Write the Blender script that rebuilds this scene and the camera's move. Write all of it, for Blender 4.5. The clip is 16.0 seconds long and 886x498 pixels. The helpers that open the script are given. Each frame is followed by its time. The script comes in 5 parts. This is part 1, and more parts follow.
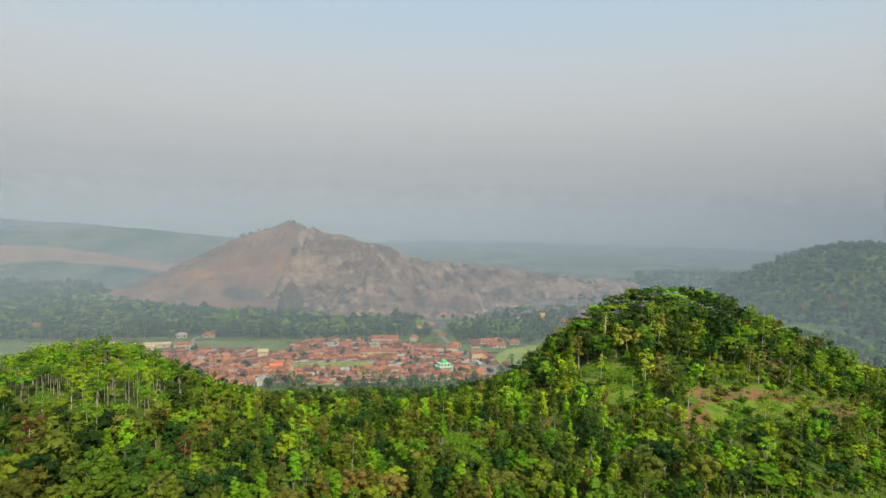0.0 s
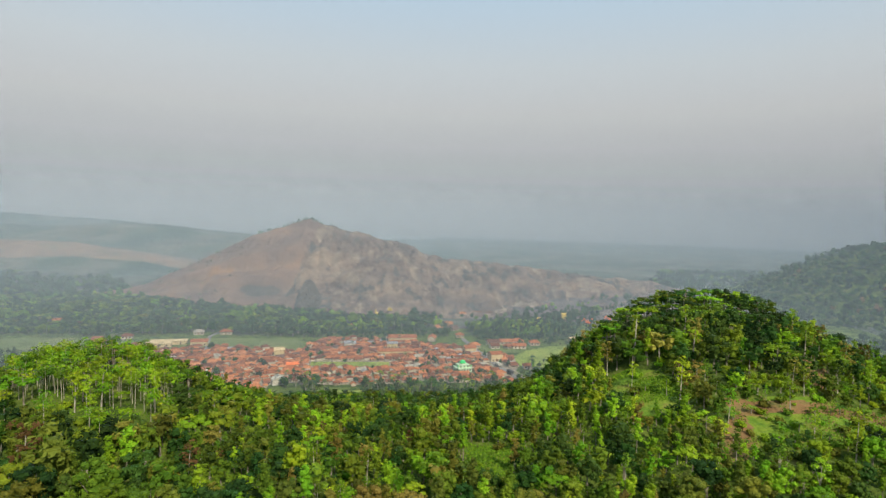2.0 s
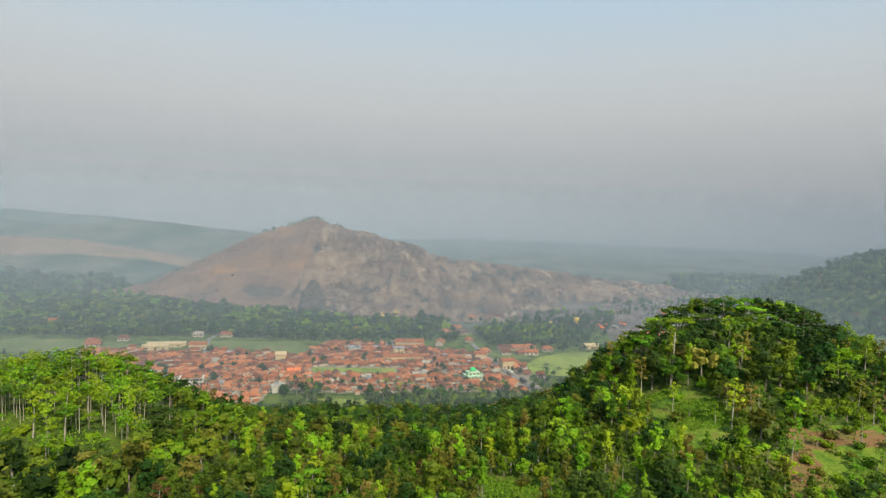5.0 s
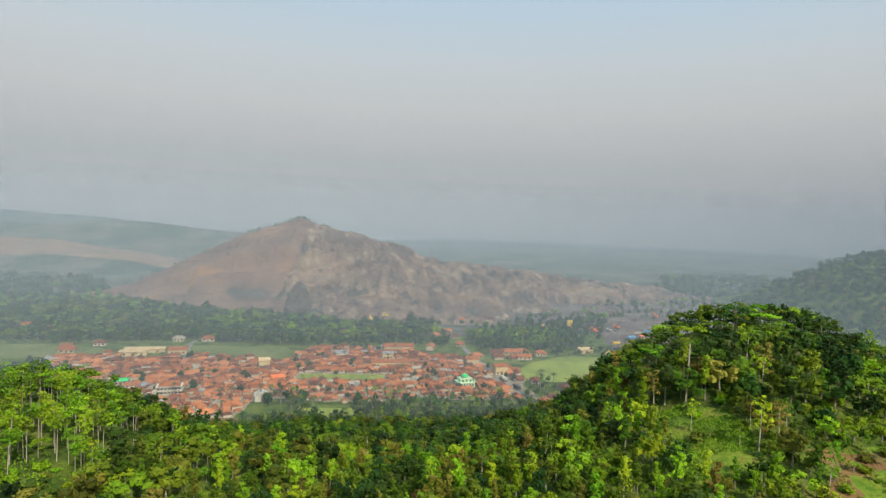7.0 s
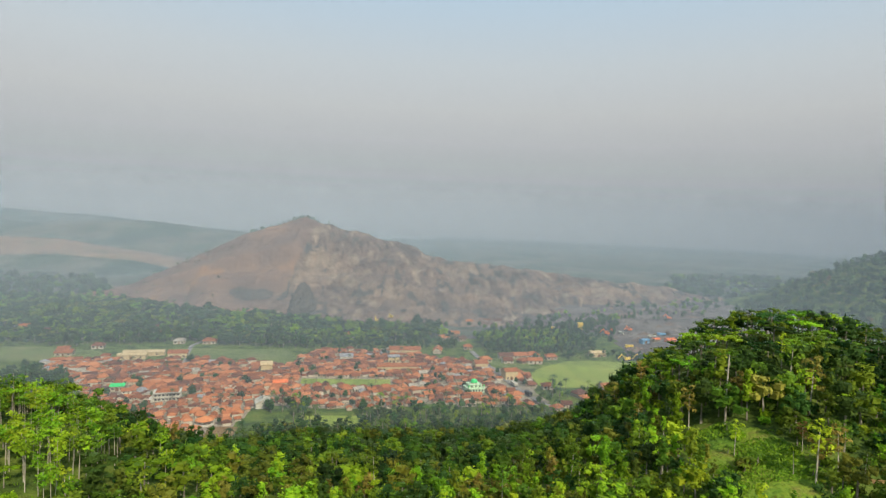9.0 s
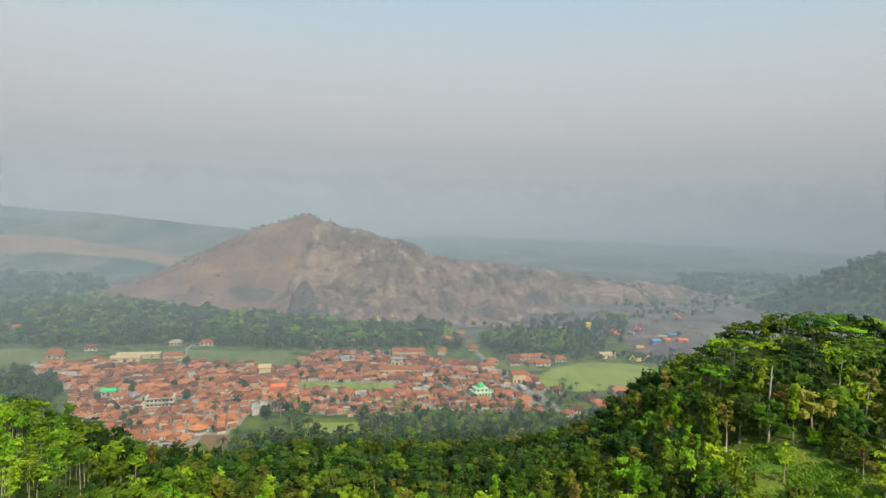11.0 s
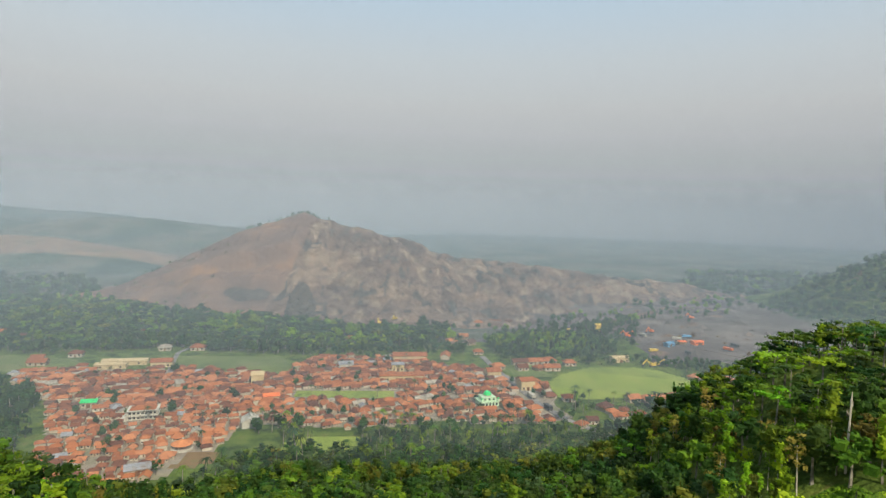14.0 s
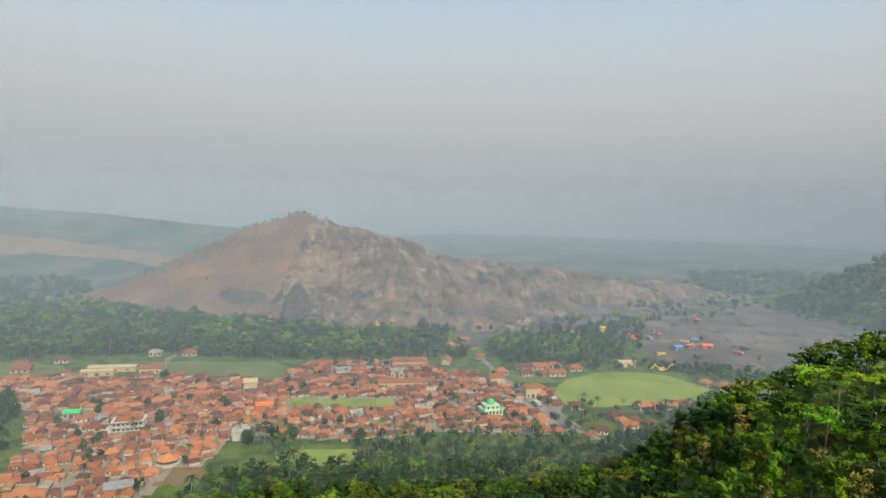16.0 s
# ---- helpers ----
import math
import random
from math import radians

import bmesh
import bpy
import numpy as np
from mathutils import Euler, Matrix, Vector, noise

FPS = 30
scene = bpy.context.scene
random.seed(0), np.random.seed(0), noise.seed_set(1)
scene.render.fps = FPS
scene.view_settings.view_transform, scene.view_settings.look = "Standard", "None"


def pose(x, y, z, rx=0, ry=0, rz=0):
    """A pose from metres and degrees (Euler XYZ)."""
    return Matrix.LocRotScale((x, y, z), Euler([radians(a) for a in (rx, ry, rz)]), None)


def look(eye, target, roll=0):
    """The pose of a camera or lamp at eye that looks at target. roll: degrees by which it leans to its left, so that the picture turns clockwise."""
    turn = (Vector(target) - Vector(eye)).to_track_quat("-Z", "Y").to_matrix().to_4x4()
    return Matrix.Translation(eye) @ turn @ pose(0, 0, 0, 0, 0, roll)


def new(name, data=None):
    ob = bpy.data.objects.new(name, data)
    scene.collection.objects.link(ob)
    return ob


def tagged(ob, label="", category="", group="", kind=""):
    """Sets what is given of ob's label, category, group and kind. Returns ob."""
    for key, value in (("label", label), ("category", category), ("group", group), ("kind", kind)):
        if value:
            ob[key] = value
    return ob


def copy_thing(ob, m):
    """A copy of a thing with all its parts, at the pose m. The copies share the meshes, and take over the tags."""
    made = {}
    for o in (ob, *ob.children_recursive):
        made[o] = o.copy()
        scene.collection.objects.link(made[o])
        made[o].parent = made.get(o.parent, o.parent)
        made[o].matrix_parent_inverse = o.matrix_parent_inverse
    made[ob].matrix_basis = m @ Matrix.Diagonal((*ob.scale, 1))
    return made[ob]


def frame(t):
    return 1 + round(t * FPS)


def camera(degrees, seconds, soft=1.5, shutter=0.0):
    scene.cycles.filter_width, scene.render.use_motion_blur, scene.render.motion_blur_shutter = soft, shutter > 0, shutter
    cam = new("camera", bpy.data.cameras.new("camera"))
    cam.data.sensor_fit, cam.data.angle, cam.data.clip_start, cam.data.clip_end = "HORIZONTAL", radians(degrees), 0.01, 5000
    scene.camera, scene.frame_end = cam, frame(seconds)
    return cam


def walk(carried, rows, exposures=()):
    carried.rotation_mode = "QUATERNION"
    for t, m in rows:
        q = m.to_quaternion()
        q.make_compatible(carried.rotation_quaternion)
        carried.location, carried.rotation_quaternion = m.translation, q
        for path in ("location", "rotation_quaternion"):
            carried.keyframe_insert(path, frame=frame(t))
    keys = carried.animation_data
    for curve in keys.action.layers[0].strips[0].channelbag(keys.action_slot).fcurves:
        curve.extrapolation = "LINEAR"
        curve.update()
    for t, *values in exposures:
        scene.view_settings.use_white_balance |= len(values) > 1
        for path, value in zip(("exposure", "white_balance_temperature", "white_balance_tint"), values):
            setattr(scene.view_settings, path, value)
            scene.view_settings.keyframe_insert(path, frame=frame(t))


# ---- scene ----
cam = camera(73.7, 16.0, soft=1.4)
PATH = [
    (0, (0.307, 3.537, 120.934), (0.567, 5.517, 120.831), 1.3),
    (0.5, (0.564, 5.955, 120.881), (0.81, 7.937, 120.774), 1.4),
    (1, (0.687, 8.522, 120.829), (0.918, 10.505, 120.72), 1.5),
    (1.5, (0.69, 11.409, 120.733), (0.905, 13.395, 120.624), 1.5),
    (2, (0.674, 14.783, 120.606), (0.873, 16.77, 120.494), 1.6),
    (2.5, (0.641, 18.427, 120.447), (0.827, 20.415, 120.335), 1.6),
    (3, (0.674, 22.295, 120.29), (0.862, 24.283, 120.179), 1.8),
    (3.5, (0.713, 26.272, 120.15), (0.892, 28.261, 120.039), 1.8),
    (4, (0.625, 30.138, 120.068), (0.795, 32.127, 119.958), 2.0),
    (4.2, (0.572, 31.75, 120.058), (0.741, 33.739, 119.944), 2.0),
    (6.5, (-0.279, 50.742, 119.881), (-0.068, 52.728, 119.773), 2.2),
    (7, (-0.45, 54.863, 119.815), (-0.233, 56.848, 119.706), 2.2),
    (7.5, (-0.669, 59.094, 119.788), (-0.457, 61.079, 119.677), 2.2),
    (8, (-0.838, 63.133, 119.787), (-0.63, 65.119, 119.675), 2.2),
    (8.5, (-1.015, 67.017, 119.831), (-0.811, 69.003, 119.718), 2.2),
    (9, (-1.17, 70.935, 119.878), (-0.969, 72.922, 119.765), 2.2),
    (9.2, (-1.186, 72.567, 119.874), (-0.987, 74.554, 119.761), 2.1),
    (11.5, (-0.746, 92.13, 119.261), (-0.555, 94.117, 119.137), 2.1),
    (12, (-0.693, 96.382, 119.13), (-0.503, 98.37, 119.005), 2.1),
    (12.5, (-0.482, 100.58, 119.044), (-0.294, 102.567, 118.918), 2.0),
    (13, (-0.103, 104.823, 118.957), (0.084, 106.81, 118.83), 1.9),
    (13.5, (0.259, 108.989, 118.796), (0.445, 110.976, 118.668), 1.8),
    (14, (0.348, 113.278, 118.596), (0.535, 115.265, 118.467), 1.8),
    (14.5, (0.291, 117.544, 118.423), (0.48, 119.53, 118.294), 1.7),
    (15, (0.364, 121.709, 118.321), (0.554, 123.695, 118.193), 1.7),
    (15.5, (0.393, 125.921, 118.411), (0.584, 127.908, 118.281), 1.7),
    (16, (0.347, 130.036, 118.497), (0.539, 132.022, 118.367), 1.7),
]
walk(cam, [(t, look(eye, target, roll)) for t, eye, target, roll in PATH])

# ---- world, sun, haze light ----
scene.cycles.transparent_max_bounces = 64
SUN_EL, SUN_AZ = 41.0, 158.0  # degrees; azimuth clockwise from +y
world = bpy.data.worlds.new("world")
scene.world = world
world.use_nodes = True
wn, wl = world.node_tree.nodes, world.node_tree.links
wn.clear()
w_out = wn.new("ShaderNodeOutputWorld")
w_bg = wn.new("ShaderNodeBackground")
sky = wn.new("ShaderNodeTexSky")
sky.sky_type = "NISHITA"
sky.sun_disc = False
sky.sun_elevation, sky.sun_rotation = radians(SUN_EL), radians(SUN_AZ)
sky.dust_density, sky.air_density, sky.altitude = 4.0, 1.0, 300
sky_gain = wn.new("ShaderNodeVectorMath")
sky_gain.operation = "SCALE"
sky_gain.inputs["Scale"].default_value = 0.07
wl.new(sky.outputs[0], sky_gain.inputs[0])
w_co = wn.new("ShaderNodeTexCoord")
w_sep = wn.new("ShaderNodeSeparateXYZ")
wl.new(w_co.outputs["Generated"], w_sep.inputs[0])
w_ramp = wn.new("ShaderNodeValToRGB")  # dusty haze, from the horizon up to the zenith
w_ramp.color_ramp.elements[0].position, w_ramp.color_ramp.elements[0].color = 0.0, (0.45, 0.445, 0.455, 1)
w_ramp.color_ramp.elements[1].position, w_ramp.color_ramp.elements[1].color = 1.0, (0.47, 0.66, 0.86, 1)
for p, c in ((0.08, (0.525, 0.515, 0.515, 1)), (0.17, (0.635, 0.63, 0.62, 1)), (0.24, (0.635, 0.685, 0.705, 1)), (0.36, (0.53, 0.70, 0.84, 1))):
    w_ramp.color_ramp.elements.new(p).color = c
wl.new(w_sep.outputs["Z"], w_ramp.inputs[0])
w_mix = wn.new("ShaderNodeMix")
w_mix.data_type = "RGBA"
w_mix.inputs["Factor"].default_value = 0.85
wl.new(sky_gain.outputs[0], w_mix.inputs["A"])
wl.new(w_ramp.outputs[0], w_mix.inputs["B"])
wl.new(w_mix.outputs["Result"], w_bg.inputs["Color"])
wl.new(w_bg.outputs[0], w_out.inputs[0])

sun = new("sun", bpy.data.lights.new("sun", "SUN"))
sun.data.energy, sun.data.angle, sun.data.color = 4.8, radians(4), (1.0, 0.92, 0.78)
az = radians(SUN_AZ)
sun_way = Vector((math.sin(az) * math.cos(radians(SUN_EL)), math.cos(az) * math.cos(radians(SUN_EL)), math.sin(radians(SUN_EL))))
sun.matrix_world = look(sun_way * 300, (0, 0, 0))


# ---- materials ----
def material(name, stops, rough=0.9, scale=0.3, detail=6.0, bump=0.0, bump_scale=2.0, per=None, per_amount=0.5, metal=0.0, spec=0.2, translucent=0.0, stretch=None, grain=0.6):
    """A surface whose colour runs through stops by a noise in world metres, shifted per object or per loose piece."""
    m = bpy.data.materials.new(name)
    m.use_nodes = True
    n, l = m.node_tree.nodes, m.node_tree.links
    b = n["Principled BSDF"]
    b.inputs["Roughness"].default_value, b.inputs["Metallic"].default_value = rough, metal
    b.inputs["Specular IOR Level"].default_value = spec
    geo = n.new("ShaderNodeNewGeometry")
    place = geo.outputs["Position"]
    if stretch:
        mp = n.new("ShaderNodeMapping")
        mp.inputs["Scale"].default_value = stretch
        l.new(place, mp.inputs["Vector"])
        place = mp.outputs["Vector"]
    t = n.new("ShaderNodeTexNoise")
    t.inputs["Scale"].default_value, t.inputs["Detail"].default_value = scale, detail
    t.inputs["Roughness"].default_value = grain
    l.new(place, t.inputs["Vector"])
    fac = t.outputs["Fac"]
    if per:
        src = n.new("ShaderNodeObjectInfo").outputs["Random"] if per == "object" else geo.outputs["Random Per Island"]
        mx = n.new("ShaderNodeMix")
        mx.inputs["Factor"].default_value = per_amount
        l.new(fac, mx.inputs["A"])
        l.new(src, mx.inputs["B"])
        fac = mx.outputs["Result"]
    r = n.new("ShaderNodeValToRGB")
    lo, hi = (0.3, 0.7) if not per else (0.3 - 0.25 * per_amount, 0.7 + 0.25 * per_amount)
    r.color_ramp.elements[0].position, r.color_ramp.elements[1].position = lo, hi
    r.color_ramp.elements[0].color, r.color_ramp.elements[1].color = (*stops[0], 1), (*stops[-1], 1)
    for k, c in enumerate(stops[1:-1], 1):
        r.color_ramp.elements.new(lo + (hi - lo) * k / (len(stops) - 1)).color = (*c, 1)
    l.new(fac, r.inputs[0])
    l.new(r.outputs[0], b.inputs["Base Color"])
    if bump:
        t2 = n.new("ShaderNodeTexNoise")
        t2.inputs["Scale"].default_value, t2.inputs["Detail"].default_value = bump_scale, 8
        l.new(place, t2.inputs["Vector"])
        bm_ = n.new("ShaderNodeBump")
        bm_.inputs["Strength"].default_value, bm_.inputs["Distance"].default_value = bump, 1.0 / bump_scale
        l.new(t2.outputs["Fac"], bm_.inputs["Height"])
        l.new(bm_.outputs[0], b.inputs["Normal"])
    if translucent:
        tr = n.new("ShaderNodeBsdfTranslucent")
        ms = n.new("ShaderNodeMixShader")
        ms.inputs[0].default_value = translucent
        l.new(r.outputs[0], tr.inputs["Color"])
        l.new(b.outputs[0], ms.inputs[1])
        l.new(tr.outputs[0], ms.inputs[2])
        l.new(ms.outputs[0], n["Material Output"].inputs["Surface"])
    return m


def leaf(name, stops, turn=0.464):
    """Foliage: every tree has a shade of its own, every spray a little one, and a grain runs over all."""
    m = material(name, stops, rough=0.6, scale=0.22, detail=9, grain=0.78, bump=1.0, bump_scale=2.2, per="island", per_amount=0.45, spec=0.12, translucent=0.25)
    n, l = m.node_tree.nodes, m.node_tree.links
    ramp = next(k for k in n if k.type == "VALTORGB")
    fac = ramp.inputs[0].links[0].from_socket
    att, info = n.new("ShaderNodeAttribute"), n.new("ShaderNodeObjectInfo")
    att.attribute_name = "tint"

    def calc(op, a, b):
        k = n.new("ShaderNodeMath")
        k.operation = op
        for i, v in enumerate((a, b)):
            if isinstance(v, (int, float)):
                k.inputs[i].default_value = v
            elif v is not None:
                l.new(v, k.inputs[i])
        return k.outputs[0]

    tree = calc("FRACT", calc("ADD", att.outputs["Fac"], info.outputs["Random"]), None)
    l.new(calc("ADD", calc("MULTIPLY", fac, 0.6), calc("MULTIPLY", tree, 0.4)), ramp.inputs[0])
    hue = n.new("ShaderNodeHueSaturation")
    l.new(calc("ADD", calc("MULTIPLY", calc("FRACT", calc("MULTIPLY", tree, 7.31), None), 0.05), turn), hue.inputs["Hue"])
    l.new(calc("ADD", calc("MULTIPLY", calc("FRACT", calc("MULTIPLY", tree, 3.77), None), 0.6), 0.72), hue.inputs["Value"])
    for link in list(ramp.outputs[0].links):
        l.new(hue.outputs[0], link.to_socket)
    l.new(ramp.outputs[0], hue.inputs["Color"])
    return m


LEAF = {
    "dark": leaf("leaf_dark", [(0.014, 0.042, 0.010), (0.030, 0.080, 0.013), (0.062, 0.13, 0.018)]),
    "mid": leaf("leaf_mid", [(0.040, 0.095, 0.010), (0.092, 0.175, 0.013), (0.18, 0.28, 0.018)]),
    "bright": leaf("leaf_bright", [(0.075, 0.20, 0.010), (0.165, 0.33, 0.013), (0.31, 0.46, 0.02)]),
    "olive": leaf("leaf_olive", [(0.075, 0.095, 0.013), (0.145, 0.155, 0.018), (0.26, 0.25, 0.03)], 0.486),
    "gold": leaf("leaf_gold", [(0.13, 0.105, 0.02), (0.21, 0.165, 0.03), (0.32, 0.25, 0.05)], 0.492),
    "brown": leaf("leaf_brown", [(0.11, 0.055, 0.02), (0.18, 0.095, 0.035), (0.25, 0.14, 0.06)], 0.485),
    "valley": leaf("leaf_valley", [(0.024, 0.050, 0.022), (0.045, 0.082, 0.028), (0.08, 0.125, 0.034)], 0.475),
}
PALE_BARK = material("pale_bark", [(0.28, 0.24, 0.17), (0.42, 0.37, 0.28), (0.52, 0.47, 0.37)], scale=0.8, bump=0.2, bump_scale=6)
BARK = material("bark", [(0.10, 0.085, 0.06), (0.22, 0.19, 0.14), (0.36, 0.33, 0.26)], scale=0.8, bump=0.4, bump_scale=6)
GRASS = material("grass_blades", [(0.07, 0.16, 0.010), (0.135, 0.25, 0.013), (0.23, 0.33, 0.02)], scale=0.1, per="island", per_amount=0.4, translucent=0.2)
DRYGRASS = material("dry_grass_blades", [(0.13, 0.13, 0.035), (0.22, 0.19, 0.06), (0.30, 0.22, 0.09)], scale=0.2, per="island", per_amount=0.4, translucent=0.2)
RICE = material("rice_field_green", [(0.15, 0.20, 0.03), (0.22, 0.27, 0.04), (0.30, 0.31, 0.06)], scale=0.045, detail=8, bump=0.5, bump_scale=1.5, stretch=(1, 0.35, 1))
PADDY = material("paddy_field_green", [(0.10, 0.125, 0.035), (0.14, 0.17, 0.045), (0.19, 0.19, 0.07)], scale=0.03, detail=8, bump=0.5, bump_scale=1.5)
PALE_SOIL = material("pale_bare_slope", [(0.14, 0.09, 0.06), (0.25, 0.15, 0.09), (0.17, 0.13, 0.075)], scale=0.02, detail=10, bump=0.4, bump_scale=0.1)
SOIL = material("bare_soil", [(0.14, 0.085, 0.032), (0.22, 0.125, 0.05), (0.12, 0.13, 0.035)], scale=0.12, detail=8, bump=0.5, bump_scale=1.0)
QUARRY = material("quarry_floor", [(0.085, 0.068, 0.06), (0.135, 0.108, 0.093), (0.22, 0.175, 0.145)], scale=0.02, detail=10, bump=0.5, bump_scale=0.3)
ROAD = material("road_surface", [(0.15, 0.14, 0.125), (0.22, 0.20, 0.175), (0.30, 0.27, 0.225)], scale=0.15, detail=8, bump=0.2)
YARD = material("village_earth", [(0.20, 0.15, 0.10), (0.30, 0.24, 0.17), (0.14, 0.15, 0.06)], scale=0.06, detail=8, bump=0.3)
ROOF = material("clay_roof_tiles", [(0.105, 0.043, 0.027), (0.225, 0.078, 0.034), (0.35, 0.118, 0.045), (0.46, 0.185, 0.08)], rough=0.85, scale=0.25, detail=8, per="object", per_amount=0.78, bump=0.5, bump_scale=4)
ROOFS = material("clay_roof_tiles_far", [(0.105, 0.043, 0.027), (0.225, 0.078, 0.034), (0.35, 0.118, 0.045), (0.46, 0.185, 0.08)], rough=0.85, scale=0.25, detail=8, per="island", per_amount=0.78, bump=0.5, bump_scale=4)
WALL = material("plastered_wall", [(0.30, 0.235, 0.155), (0.43, 0.35, 0.24), (0.56, 0.49, 0.37)], rough=0.9, scale=0.2, detail=8, per="object", per_amount=0.6, bump=0.1)
WALLS = material("plastered_wall_far", [(0.30, 0.235, 0.155), (0.43, 0.35, 0.24), (0.56, 0.49, 0.37)], rough=0.9, scale=0.2, detail=8, per="island", per_amount=0.6, bump=0.1)
WHITE = material("white_paint", [(0.38, 0.34, 0.26), (0.50, 0.46, 0.36), (0.60, 0.56, 0.46)], scale=0.3, detail=8)
DOOR = material("door_wood", [(0.10, 0.05, 0.025), (0.2, 0.10, 0.05)], scale=1.0)
GLASS = material("window_glass", [(0.03, 0.035, 0.04), (0.06, 0.065, 0.07)], rough=0.15, spec=0.5)
SHEET_METAL = material("zinc_sheet_roof", [(0.22, 0.22, 0.22), (0.34, 0.33, 0.32), (0.27, 0.20, 0.15)], rough=0.45, metal=0.3, scale=0.25)
GREEN_PAINT = material("green_dome_paint", [(0.02, 0.5, 0.12), (0.04, 0.6, 0.16)], rough=0.35, scale=0.6, spec=0.5)
PALE_GREEN = material("pale_green_paint", [(0.42, 0.58, 0.36), (0.55, 0.68, 0.46)], scale=0.3)
YELLOW = material("yellow_paint", [(0.62, 0.40, 0.05), (0.75, 0.52, 0.08)], rough=0.5, scale=0.4)
ORANGE = material("orange_paint", [(0.75, 0.14, 0.03), (0.85, 0.22, 0.05)], rough=0.5, scale=0.4)
BLUE = material("blue_sheet", [(0.10, 0.26, 0.42), (0.16, 0.34, 0.5)], rough=0.5, scale=0.4)
DARK = material("dark_steel", [(0.04, 0.04, 0.04), (0.09, 0.085, 0.08)], rough=0.6, scale=0.6)
CREAM = material("cream_wall", [(0.46, 0.34, 0.17), (0.58, 0.45, 0.25)], scale=0.3)


def ground_material():
    """Undergrowth on the slopes, with bare red earth, dry grass and litter in patches."""
    m = material("undergrowth", [(0.028, 0.048, 0.009), (0.06, 0.095, 0.013), (0.11, 0.15, 0.02), (0.15, 0.14, 0.035)], scale=0.09, detail=10, bump=0.8, bump_scale=0.8)
    return m


GROUND = ground_material()
OPEN_GREEN = material("grassy_slope", [(0.06, 0.11, 0.012), (0.10, 0.18, 0.014), (0.16, 0.22, 0.02), (0.18, 0.15, 0.04)], scale=0.14, detail=10, bump=0.8, bump_scale=0.8)
FAR_GROUND = material("far_lowland", [(0.028, 0.05, 0.034), (0.055, 0.08, 0.05), (0.13, 0.12, 0.085), (0.045, 0.068, 0.042)], scale=0.008, detail=12, bump=0.6, bump_scale=0.08)


def rock_material():
    m = material("quarried_rock", [(0.10, 0.070, 0.058), (0.155, 0.104, 0.082), (0.21, 0.139, 0.102), (0.29, 0.186, 0.124)], scale=0.018, detail=14, bump=0.9, bump_scale=0.12, stretch=(1, 1, 1.7))
    n, l = m.node_tree.nodes, m.node_tree.links
    b = n["Principled BSDF"]
    first = b.inputs["Base Color"].links[0].from_socket
    geo = n.new("ShaderNodeNewGeometry")
    t = n.new("ShaderNodeTexNoise")  # rusty weathered soil on the outer flank
    t.inputs["Scale"].default_value, t.inputs["Detail"].default_value = 0.008, 8
    l.new(geo.outputs["Position"], t.inputs["Vector"])
    r = n.new("ShaderNodeValToRGB")
    r.color_ramp.elements[0].position, r.color_ramp.elements[1].position = 0.56, 0.74
    l.new(t.outputs["Fac"], r.inputs[0])
    mx = n.new("ShaderNodeMix")
    mx.data_type = "RGBA"
    mx.inputs["B"].default_value = (0.34, 0.23, 0.15, 1)
    l.new(r.outputs[0], mx.inputs["Factor"])
    l.new(first, mx.inputs["A"])
    v = n.new("ShaderNodeTexVoronoi")  # fractures between blocks
    v.feature = "DISTANCE_TO_EDGE"
    v.inputs["Scale"].default_value = 0.09
    mp = n.new("ShaderNodeMapping")
    mp.inputs["Scale"].default_value = (1, 1, 0.45)
    l.new(geo.outputs["Position"], mp.inputs["Vector"])
    l.new(mp.outputs[0], v.inputs["Vector"])
    r2 = n.new("ShaderNodeValToRGB")
    r2.color_ramp.elements[0].color, r2.color_ramp.elements[1].color = (0.55, 0.53, 0.52, 1), (1, 1, 1, 1)
    r2.color_ramp.elements[1].position = 0.12
    l.new(v.outputs["Distance"], r2.inputs[0])
    mul = n.new("ShaderNodeMix")
    mul.data_type, mul.blend_type = "RGBA", "MULTIPLY"
    mul.inputs["Factor"].default_value = 0.7
    l.new(mx.outputs["Result"], mul.inputs["A"])
    l.new(r2.outputs[0], mul.inputs["B"])
    l.new(mul.outputs["Result"], b.inputs["Base Color"])
    return m


ROCK = rock_material()
SLOPE = material("weathered_slope", [(0.13, 0.086, 0.072), (0.17, 0.108, 0.083), (0.215, 0.13, 0.09), (0.33, 0.17, 0.08)], scale=0.015, detail=12, bump=0.5, bump_scale=0.12)
DARK_ROCK = material("dark_cliff", [(0.065, 0.058, 0.05), (0.10, 0.083, 0.07), (0.14, 0.11, 0.09)], scale=0.06, detail=12, bump=0.8, bump_scale=0.2)
PALE_ROCK = material("pale_fresh_rock", [(0.17, 0.118, 0.086), (0.235, 0.165, 0.115), (0.34, 0.25, 0.17)], scale=0.05, detail=12, bump=0.8, bump_scale=0.15)


